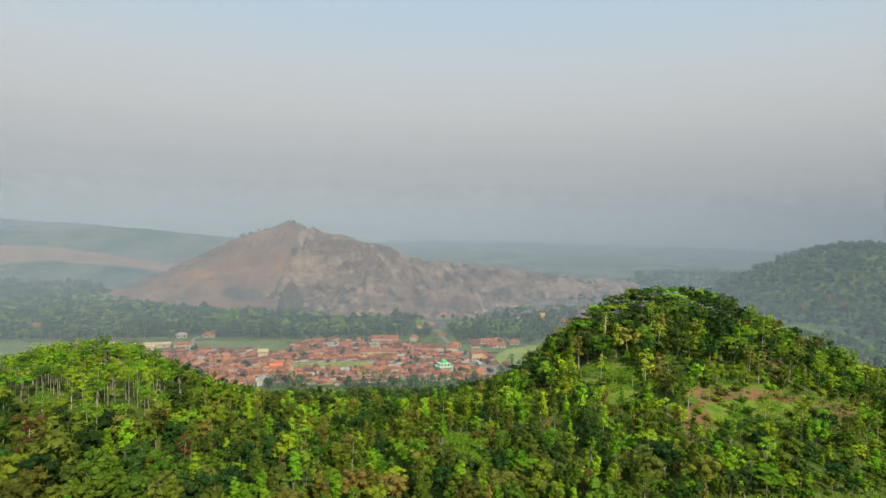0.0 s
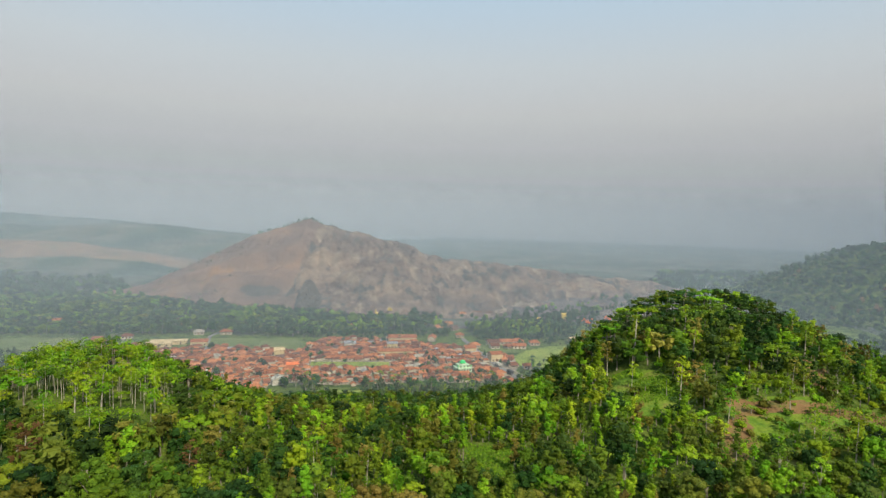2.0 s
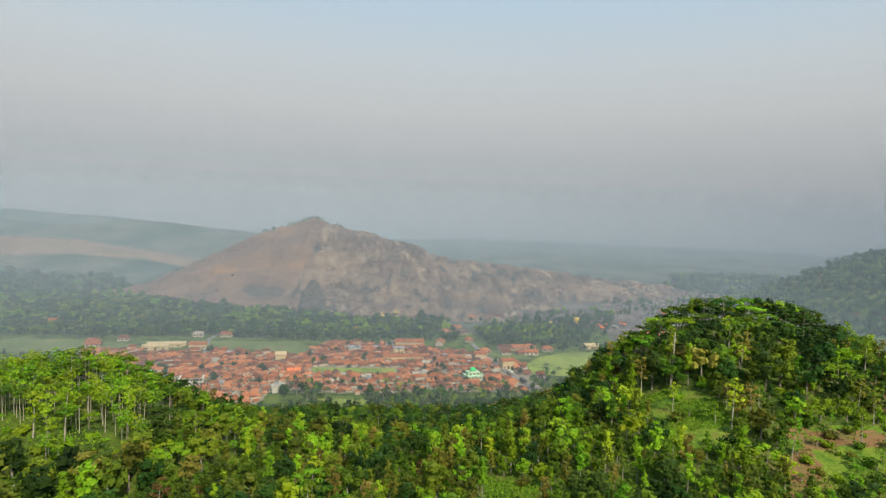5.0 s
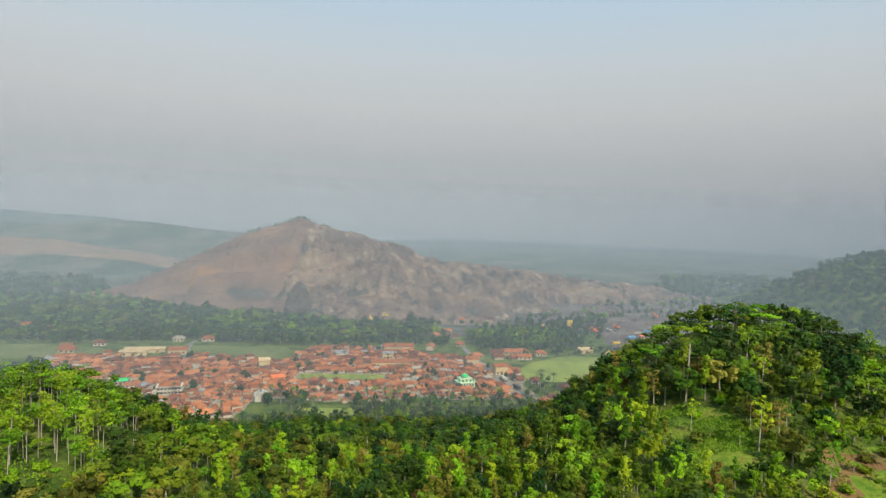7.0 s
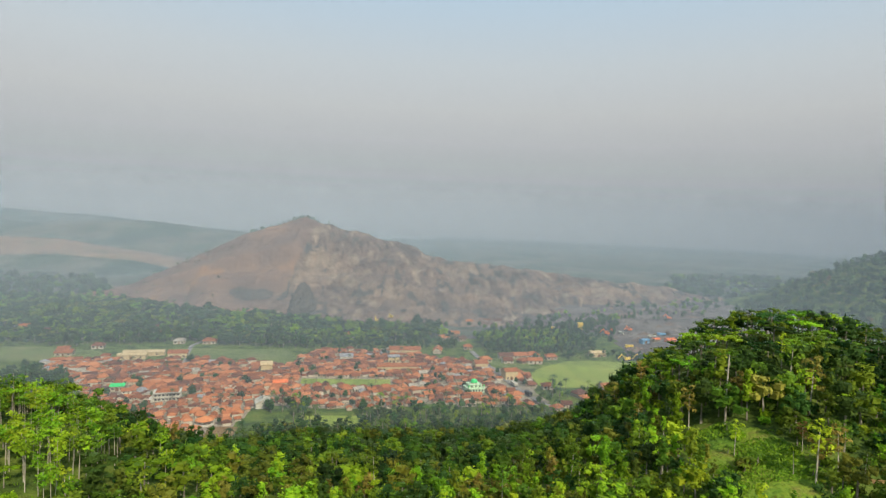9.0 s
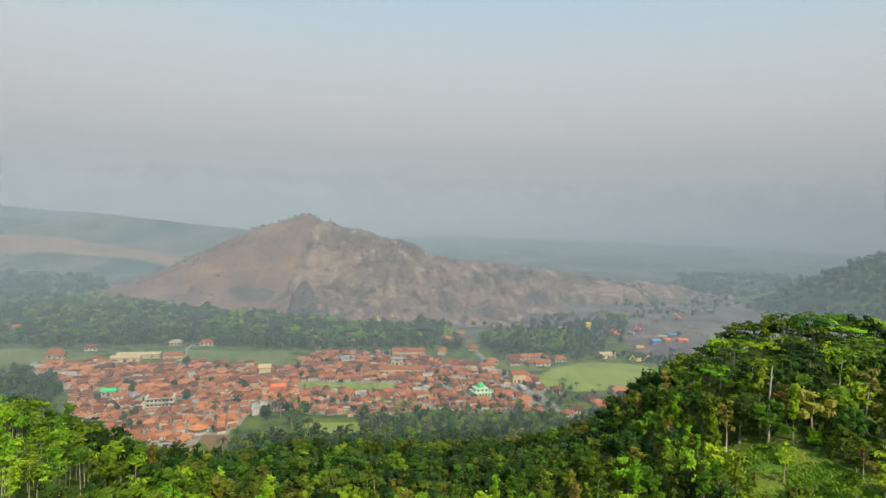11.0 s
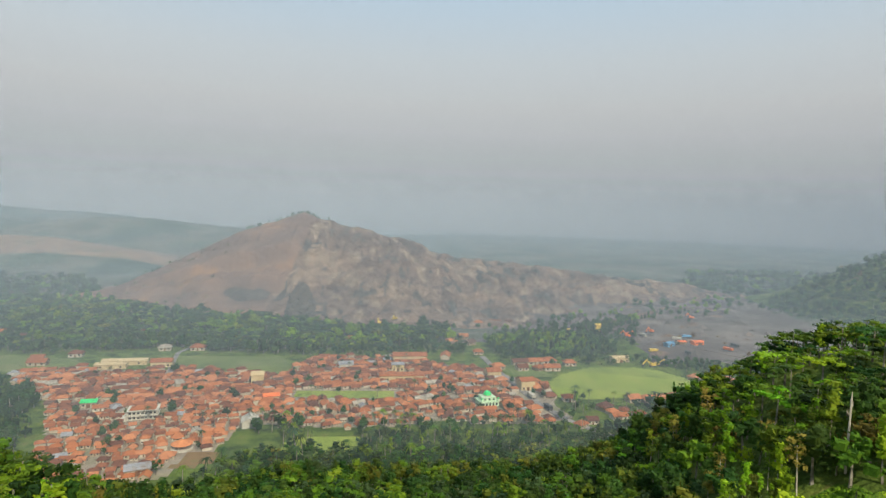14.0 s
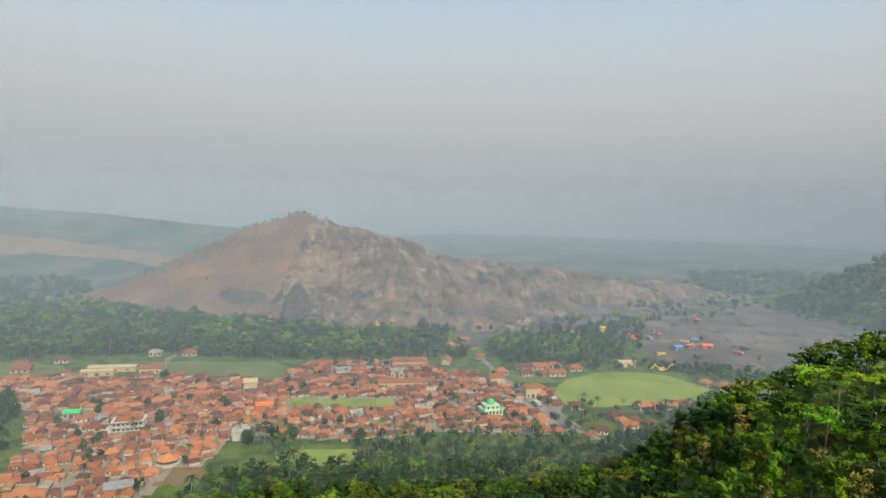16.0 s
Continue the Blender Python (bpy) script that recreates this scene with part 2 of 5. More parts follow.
def haze_material(name, amount, colour):
    """Tinted sheet in place of haze: mostly clear, evenly lit, thicker near the ground."""
    m = bpy.data.materials.new(name)
    m.use_nodes = True
    n, l = m.node_tree.nodes, m.node_tree.links
    n.clear()
    out = n.new("ShaderNodeOutputMaterial")
    clear, d, mix = n.new("ShaderNodeBsdfTransparent"), n.new("ShaderNodeBsdfDiffuse"), n.new("ShaderNodeMixShader")
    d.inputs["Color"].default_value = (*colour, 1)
    up = n.new("ShaderNodeCombineXYZ")
    up.inputs["Z"].default_value = 1.0
    l.new(up.outputs[0], d.inputs["Normal"])
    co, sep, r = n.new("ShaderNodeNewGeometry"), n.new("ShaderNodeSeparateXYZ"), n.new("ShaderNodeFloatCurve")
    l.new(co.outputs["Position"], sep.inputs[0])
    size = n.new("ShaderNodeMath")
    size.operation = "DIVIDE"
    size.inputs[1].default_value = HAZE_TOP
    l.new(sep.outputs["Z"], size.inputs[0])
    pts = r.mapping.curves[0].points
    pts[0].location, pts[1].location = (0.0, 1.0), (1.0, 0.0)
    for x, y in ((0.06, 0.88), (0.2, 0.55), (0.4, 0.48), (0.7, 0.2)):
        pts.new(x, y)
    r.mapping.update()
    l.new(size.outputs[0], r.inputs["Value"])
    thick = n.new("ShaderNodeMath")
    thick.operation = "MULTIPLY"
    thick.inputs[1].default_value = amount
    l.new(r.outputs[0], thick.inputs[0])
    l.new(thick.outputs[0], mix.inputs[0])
    l.new(clear.outputs[0], mix.inputs[1])
    l.new(d.outputs[0], mix.inputs[2])
    l.new(mix.outputs[0], out.inputs[0])
    return m


HAZE_TOP = 300.0


# ---- mesh helpers ----
def mesh_of(name, verts, faces, mats, index=None, smooth=False):
    """One mesh from an (n, 3) array and an (m, 4) array of quads."""
    verts, faces = np.asarray(verts, np.float32), np.asarray(faces, np.int32)
    me = bpy.data.meshes.new(name)
    me.vertices.add(len(verts))
    me.vertices.foreach_set("co", verts.ravel())
    me.loops.add(faces.size)
    me.loops.foreach_set("vertex_index", faces.ravel())
    me.polygons.add(len(faces))
    me.polygons.foreach_set("loop_start", np.arange(0, faces.size, 4, dtype=np.int32))
    for m in mats:
        me.materials.append(m)
    if index is not None:
        me.polygons.foreach_set("material_index", np.asarray(index, np.int32))
    me.polygons.foreach_set("use_smooth", np.full(len(faces), bool(smooth)))
    me.update(calc_edges=True)
    return me


class Quads:
    """Gathers quads of several materials into one mesh."""

    def __init__(self):
        self.v, self.f, self.i, self.t, self.n = [], [], [], [], 0

    def add(self, v, f, i=0, tint=None):
        v, f = np.asarray(v, float), np.asarray(f, int)
        self.t.append(np.zeros(len(v)) if tint is None else tint)
        self.v.append(v)
        self.f.append(f + self.n)
        self.i.append(np.full(len(f), i) if np.isscalar(i) else np.asarray(i))
        self.n += len(v)
        return self

    def arrays(self):
        return np.concatenate(self.v), np.concatenate(self.f), np.concatenate(self.i)

    def mesh(self, name, mats, smooth=False):
        v, f, i = self.arrays()
        me = mesh_of(name, v, f, mats, i, smooth)
        t = np.concatenate(self.t)
        if t.any():
            me.attributes.new("tint", "FLOAT", "POINT").data.foreach_set("value", t.astype(np.float32))
        return me


BOX_F = [(0, 3, 2, 1), (4, 5, 6, 7), (0, 1, 5, 4), (1, 2, 6, 5), (2, 3, 7, 6), (3, 0, 4, 7)]


def box(x0, y0, z0, x1, y1, z1):
    return [(x0, y0, z0), (x1, y0, z0), (x1, y1, z0), (x0, y1, z0), (x0, y0, z1), (x1, y0, z1), (x1, y1, z1), (x0, y1, z1)], BOX_F


def part(name, q, mats, parent, label="", smooth=False):
    ob = new(name, q.mesh(name, mats if isinstance(mats, list) else [mats], smooth))
    ob.parent = parent
    return tagged(ob, label)


def lattice(seed):
    return np.random.RandomState(seed).rand(256, 256)


LAT = [lattice(k) for k in range(7)]


def noise2(x, y, k=0):
    """Smooth value noise, 0 to 1, one cell a unit."""
    xi, yi = np.floor(x).astype(int), np.floor(y).astype(int)
    fx, fy = x - xi, y - yi
    fx, fy = fx * fx * (3 - 2 * fx), fy * fy * (3 - 2 * fy)
    g = LAT[k % 7]
    a, b, c, d = g[xi % 256, yi % 256], g[(xi + 1) % 256, yi % 256], g[xi % 256, (yi + 1) % 256], g[(xi + 1) % 256, (yi + 1) % 256]
    return (a * (1 - fx) + b * fx) * (1 - fy) + (c * (1 - fx) + d * fx) * fy


def fbm(x, y, size, octaves=4, k=0):
    out, amp, tot = 0, 1.0, 0
    for o in range(octaves):
        out = out + amp * noise2(x / size + 17.3 * o, y / size - 9.1 * o, k + o)
        tot, amp, size = tot + amp, amp * 0.5, size * 0.5
    return out / tot


def smooth(v):
    v = np.clip(v, 0, 1)
    return v * v * (3 - 2 * v)


# ---- the lie of the land ----
def height(x, y):
    """The height of the ground: wooded ridge with two hills before a flat valley."""
    x, y = np.asarray(x, float), np.asarray(y, float)
    shift = 22 * smooth((x + 95) / 70)  # the foot of the slope lies further out east of the left hill
    b = np.interp(y - shift * smooth((y - 200) / 120), [185, 205, 235, 262, 285, 345], [52, 49, 40, 31, 24, 0])
    dx, dy = x - 138 - np.clip(0.32 * (y - 235), -14, 16), y - 262  # its western edge runs aslant
    g = np.exp(-np.where(dx < 0, (np.abs(dx) / 67) ** 3, (dx / 71) ** 2) - (dy / np.where(dy < 0, 95, 70)) ** 2)
    z = b + (82 - b) * g
    dx, dy = x + 95, y - 218
    g = np.exp(-((dx / 42) ** 2) - (dy / np.where(dy < 0, 60, 48)) ** 2)
    z = z + np.maximum(66 - z, 0) * g
    z = z + 4.0 * (fbm(x, y, 30, 4, 1) - 0.5) * smooth((380 - y) / 60)
    rise = 10 * smooth((x - 110) / 200) * smooth((y - 490) / 120)
    return z + rise + 1.5 * (fbm(x, y, 120, 3, 2) - 0.5) * smooth((y - 600) / 100)


def inside(x, y, poly):
    x, y = np.asarray(x, float), np.asarray(y, float)
    hit = np.zeros(x.shape, bool)
    for (x0, y0), (x1, y1) in zip(poly, poly[1:] + poly[:1]):
        if y0 != y1:
            hit ^= ((y0 > y) != (y1 > y)) & (x < (x1 - x0) * (y - y0) / (y1 - y0) + x0)
    return hit


def grid_mesh(name, xs, ys, fn, mats, pick=None):
    X, Y = np.meshgrid(xs, ys)
    Z = fn(X, Y)
    v = np.stack([X, Y, Z], -1).reshape(-1, 3)
    a = np.arange(len(ys) - 1)[:, None] * len(xs) + np.arange(len(xs) - 1)
    f = np.stack([a, a + 1, a + len(xs) + 1, a + len(xs)], -1).reshape(-1, 4)
    idx = pick(v[f].mean(1)) if pick else None
    return mesh_of(name, v, f, mats, idx, True)


VILLAGE = [(-235, 505), (-250, 530), (-210, 540), (-145, 545), (-75, 527), (-60, 560), (-50, 580), (10, 580), (80, 545), (112, 505), (106, 465),
           (112, 442), (94, 434), (30, 438), (-15, 426), (-74, 436), (-82, 395), (-100, 368), (-120, 360), (-156, 362), (-163, 408), (-192, 468)]
QUARRY_AREA = [(215, 560), (300, 545), (420, 560), (430, 640), (470, 760), (560, 900), (420, 930), (200, 800), (-20, 770), (-20, 720), (130, 700), (230, 660)]


SOIL_PATCHES = [[(104, 186), (127, 184), (147, 180), (146, 173), (132, 177), (118, 178), (108, 176)], [(143, 192), (151, 193), (162, 214), (156, 218), (147, 204)],
                [(141, 166), (151, 163), (168, 177), (154, 182), (146, 174)], [(88, 155), (97, 157), (106, 170), (108, 178), (101, 174)]]
OPEN_GRASS = [[(100, 160), (132, 160), (150, 166), (156, 180), (146, 184), (126, 186), (106, 186)], [(71, 178), (86, 176), (95, 186), (97, 202), (90, 218), (79, 219), (75, 198)],
              [(22, 160), (33, 157), (39, 178), (27, 184)]]


def ground_kind(c):
    x, y = c[:, 0], c[:, 1]
    k = np.zeros(len(c), int)
    k[(y > 640) | (x < -420) | (x > 520)] = 1
    w = 6 * (fbm(x, y, 14, 3, 3) - 0.5)
    k[inside(x + w, y - w, VILLAGE)] = 2
    k[inside(x + 2 * w, y + 2 * w, QUARRY_AREA)] = 3
    for poly in OPEN_GRASS:
        k[inside(x + w, y + w, poly)] = 5
    for poly in SOIL_PATCHES:
        k[inside(x + 0.5 * w, y + 0.5 * w, poly)] = 4
    k[inside(x + w, y + w, [(-96, 379), (-80, 383), (-76, 395), (-92, 396)])] = 4
    return k


def lines(*spans):
    return np.unique(np.concatenate([np.arange(a, b, s) for a, b, s in spans]).round(3))


ground = new("ground", grid_mesh("ground", lines((-4600, -600, 160), (-600, -260, 12), (-260, 84, 3), (84, 180, 1), (180, 300, 3), (300, 620, 12), (620, 4700, 160)),
                                 lines((-600, 90, 30), (90, 150, 3), (150, 222, 1), (222, 380, 3), (380, 600, 4.5), (600, 1000, 10), (1000, 4700, 120)), height, [GROUND, FAR_GROUND, YARD, QUARRY, SOIL, OPEN_GREEN], ground_kind))
tagged(ground, "undergrowth, earth and lowland of a hazy valley", "ground", kind="structure")

# quarried mountain: ridge (x, y, z) and foot (x, y)
RIDGE = np.array([(-430, 860, -4), (-340, 850, 12), (-320, 860, 18), (-272, 900, 44), (-203, 950, 83), (-163, 960, 96), (-118, 965, 111), (-74, 962, 97), (14, 958, 80), (95, 950, 52),
                  (161, 950, 48), (258, 945, 38), (341, 940, 29), (421, 935, 25), (480, 930, 14), (560, 930, -6)], float)
FOOT = np.array([(-430, 850), (-330, 835), (-222, 764), (-148, 742), (-79, 731), (-21, 705), (38, 694), (135, 705), (233, 760), (336, 774), (393, 790), (480, 860), (560, 920)], float)


def mountain(x, y):
    ry, rz = np.interp(x, RIDGE[:, 0], RIDGE[:, 1]), np.interp(x, RIDGE[:, 0], RIDGE[:, 2])
    fy = np.interp(x, FOOT[:, 0], FOOT[:, 1])
    wob = 26 * (fbm(x, y, 60, 3, 4) - 0.5)
    u = (y - fy + wob) / (ry - fy)
    # talus, quarried faces with benches, then the old slope to the crest
    prof = np.interp(u, [-0.2, 0, 0.12, 0.3, 0.36, 0.5, 0.56, 0.72, 0.85, 1.0], [-0.08, 0, 0.10, 0.2, 0.36, 0.44, 0.66, 0.76, 0.9, 1.0])
    behind = np.clip((y - ry) / 170, 0, 1)
    z = rz * np.where(y > ry, 1 - 1.15 * behind ** 1.3, prof)
    crag = 1 - np.abs(2 * fbm(x * 1.0, y * 0.5, 34, 5, 5) - 1) * 2
    amp = np.where(x < -118, 4, 13) * smooth(u / 0.3) * smooth((1.02 - u) / 0.15 + 0.25) * smooth(rz / 40)
    return z + amp * (crag - 0.4) + 5 * (fbm(x, y, 14, 3, 6) - 0.5) * smooth(rz / 30) - 1.5


def rock_kind(c):
    """Weathered soil on the western flank, dark seams and pale fresh breaks in the quarried faces."""
    x, y, z = c.T
    k = np.zeros(len(c), int)
    edge = -118 + 0.30 * (z - 40) + 22 * (fbm(x, z + y * 0.3, 18, 3, 3) - 0.5)
    k[x < edge] = 1
    n = fbm(x * 1.2, y * 0.35 + z * 0.6, 11, 4, 2)
    broad = fbm(x, z + y * 0.2, 45, 2, 5)
    k[(x > edge) & (n + 0.35 * (broad - 0.5) > 0.675)] = 3
    k[(x > edge) & (n + 0.35 * (broad - 0.5) < 0.36)] = 2
    k[(np.abs(z - 79 + 0.12 * (x - 20)) < 1.8) & (x > -10) & (x < 90) & (fbm(x, z, 12, 2, 4) > 0.5)] = 3
    k[(((x + 160) / 30) ** 2 + ((z - 17) / 6) ** 2 + 1.6 * (n - 0.5) < 0.8)] = 2
    return k


mount = new("quarried_mountain", grid_mesh("quarried_mountain", np.arange(-430, 561, 2.5), np.arange(670, 1141, 2.5), mountain, [ROCK, SLOPE, DARK_ROCK, PALE_ROCK], rock_kind))
tagged(mount, "bare grey-brown quarried rock mountain behind the valley village", "mountain", kind="structure")

HILL = np.array([(390, 0), (444, 0), (478, 8), (505, 22), (547, 42), (595, 60), (652, 86), (700, 98), (759, 95), (950, 80), (1200, 40)], float)


def far_hill(x, y):
    rz = np.interp(x, HILL[:, 0], HILL[:, 1])
    fy = np.interp(x, [390, 430, 500, 700, 1200], [700, 610, 570, 540, 520])
    u = (y - fy) / (785 - fy)
    z = rz * np.where(y > 785, 1 - smooth((y - 785) / 240), smooth(u * 0.9 + 0.05) ** 0.8)
    return z + 14 * (fbm(x, y, 70, 4, 2) - 0.5) * smooth(rz / 30) - 2


hill = new("wooded_hill", grid_mesh("wooded_hill", np.arange(390, 1201, 8.0), np.arange(520, 1030, 8.0), far_hill, [GROUND]))
tagged(hill, "steep wooded hill in blue haze beyond the quarry yard", "hill", kind="structure")


def hump(x0, x1, y0, tops, seed, rough=20, wide=500):
    xs = np.linspace(x0, x1, len(tops))

    def fn(x, y):
        rz = np.interp(x, xs, tops)
        return rz * np.exp(-(((y - y0) / wide) ** 2)) + rough * (fbm(x, y, 220, 5, seed) - 0.5) * smooth(rz / 20) - 6
    return fn


for x0, x1, y0, tops, seed, wide, label, m in (
        (-1700, -180, 1750, (84, 82, 80, 78, 70, 80, 72, 58, 26), 1, 260, "blue wooded range far off in haze", FAR_GROUND),
        (-2600, -350, 2500, (108, 104, 102, 99, 96, 80, 58, 36, 0), 3, 350, "faint distant range on the horizon", FAR_GROUND),
        (-1100, -300, 1060, (0, 10, 16, 18, 14, 6, 0), 2, 60, "low wooded rise beside the quarry mountain", FAR_GROUND),
        (-1300, -330, 1330, (48, 50, 52, 52, 49, 28, 0), 4, 110, "pale bare earth slope across the lowland", PALE_SOIL),
        (-1100, -330, 1190, (20, 22, 24, 25, 29, 21, 0), 6, 60, "low wooded rise before the bare slope", FAR_GROUND)):
    ob = new("distant_hills", grid_mesh("distant_hills", np.linspace(x0, x1, 110), np.linspace(y0 - 1.6 * wide, y0 + 1.6 * wide, 32), hump(x0, x1, y0, tops, seed, 8 + 0.12 * max(tops), wide), [m]))
    tagged(ob, label, "hills", kind="structure")


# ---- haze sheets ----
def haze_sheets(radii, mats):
    """Tinted see-through curtains that imitate haze, further and further out; the last ones are denser."""
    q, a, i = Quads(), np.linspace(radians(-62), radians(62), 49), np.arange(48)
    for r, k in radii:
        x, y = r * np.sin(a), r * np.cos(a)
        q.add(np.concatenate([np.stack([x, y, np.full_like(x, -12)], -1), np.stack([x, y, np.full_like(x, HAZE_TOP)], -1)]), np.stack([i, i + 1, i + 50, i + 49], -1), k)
    return tagged(new("haze", q.mesh("haze", mats, True)), "tinted see-through sheets imitating haze over the valley", "haze", kind="stuff")


# haze put in as sheet colour: bluish, then grey like the low sky
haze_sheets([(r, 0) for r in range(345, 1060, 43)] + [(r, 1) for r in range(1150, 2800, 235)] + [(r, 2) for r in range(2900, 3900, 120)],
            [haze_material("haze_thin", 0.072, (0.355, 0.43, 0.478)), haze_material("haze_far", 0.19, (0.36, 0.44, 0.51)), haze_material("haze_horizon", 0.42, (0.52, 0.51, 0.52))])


# ---- trees ----
def quad_sphere(n=2):
    """A cube's faces, n x n quads each, blown up to a unit sphere."""
    v, f = [], []
    for ax in range(3):
        for s in (-1, 1):
            base = len(v)
            for i in range(n + 1):
                for j in range(n + 1):
                    p = [0, 0, 0]
                    p[ax], p[(ax + 1) % 3], p[(ax + 2) % 3] = s, (2 * i / n - 1) * s, 2 * j / n - 1
                    p = np.array(p, float)
                    v.append(p / np.linalg.norm(p))
            for i in range(n):
                for j in range(n):
                    a = base + i * (n + 1) + j
                    f.append((a, a + n + 1, a + n + 2, a + 1))
    return np.array(v), np.array(f)


SPHERE1, SPHERE2 = quad_sphere(1), quad_sphere(2)


def leaves(rng, centre, normal, size, slim=0.55, flat=0.0):
    """Diamond leaf sprays, one to a centre, roughly across their normals."""
    k = len(centre)
    nrm = normal + rng.normal(0, 0.45, (k, 3)) + np.array([0, 0, flat])
    nrm /= np.linalg.norm(nrm, axis=1)[:, None]
    u = np.cross(nrm, rng.normal(0, 1, (k, 3)))
    u /= np.linalg.norm(u, axis=1)[:, None]
    w = np.cross(nrm, u)
    s = size * rng.uniform(0.6, 1.35, (k, 1))
    v = np.stack([centre - u * s, centre - w * s * slim, centre + u * s + nrm * s * 0.15, centre + w * s * slim], 1).reshape(-1, 3)
    return v, np.arange(4 * k).reshape(-1, 4)


def tube(points, radii, sides=5):
    v, f = [], []
    a = np.arange(sides) * 2 * math.pi / sides
    for p, r in zip(points, radii):
        v.append(np.stack([p[0] + r * np.cos(a), p[1] + r * np.sin(a), np.full(sides, p[2])], -1))
    for k in range(len(points) - 1):
        for i in range(sides):
            f.append((k * sides + i, k * sides + (i + 1) % sides, (k + 1) * sides + (i + 1) % sides, (k + 1) * sides + i))
    return np.concatenate(v), np.array(f)


def lobes_of(kind, rng):
    """Trunk height, and the clumps of a crown: centres, radii and flatness."""
    out = []
    if kind in ("round", "tall"):
        h, n, rx, rz, size = (2.8, 20, 2.25, 2.3, 0.95) if kind == "round" else (3.2, 18, 1.25, 3.2, 0.72)
        lop = rng.normal(0, 0.16, 2) * rx
        for k in range(n):
            z = 1 - 1.7 * ((k + rng.uniform(0.1, 0.9)) / n) ** 0.9
            a, r = k * 2.4 + rng.uniform(-0.9, 0.9), math.sqrt(max(0.0, 1 - z * z)) if kind == "round" else max(0.0, 1 - z) ** 0.6 * 0.75 * (1 if z > -0.4 else 0.8)
            f = rng.uniform(0.5, 1.12)
            out.append((rx * r * math.cos(a) * f + lop[0] * z, rx * r * math.sin(a) * f + lop[1] * z, h + rz * (1 + z * rng.uniform(0.8, 1.1)), size * rng.uniform(0.5, 1.25), rng.uniform(0.65, 0.95)))
        out.append((0, 0, h + rz * 0.95, rx * 0.72, rz / rx * 0.9))
    elif kind == "umbrella":
        h = 6.3
        for k in range(18):
            a, r = k * 2.4 + rng.uniform(-0.3, 0.3), 4.0 * math.sqrt((k + 0.3) / 18) * rng.uniform(0.8, 1.1)
            out.append((r * math.cos(a), r * math.sin(a), h + 1.7 - 0.11 * r * r + rng.uniform(-0.9, 0.45), rng.uniform(0.75, 1.45), rng.uniform(0.28, 0.42)))
    elif kind == "slender":
        h = 8.6
        for k in range(8):
            a, r = k * 2.4 + rng.uniform(-0.5, 0.5), rng.uniform(0.2, 1.5)
            out.append((r * math.cos(a), r * math.sin(a), h - 1.2 + k * 0.32 + rng.uniform(-0.5, 0.5), rng.uniform(0.6, 1.15), 0.4))
    elif kind == "sparse":
        h = 6.5
        for k in range(9):
            a, r = k * 2.4, rng.uniform(0.3, 1.3)
            out.append((r * math.cos(a), r * math.sin(a), h - 1.6 + k * 0.55, rng.uniform(0.45, 0.8), 0.75))
    else:  # bush
        h = 0.5
        for k in range(7):
            a, r = k * 2.4, rng.uniform(0.2, 1.2)
            out.append((r * math.cos(a), r * math.sin(a), 0.8 + rng.uniform(-0.3, 0.5), rng.uniform(0.5, 0.85), 0.85))
    return h, np.array(out)


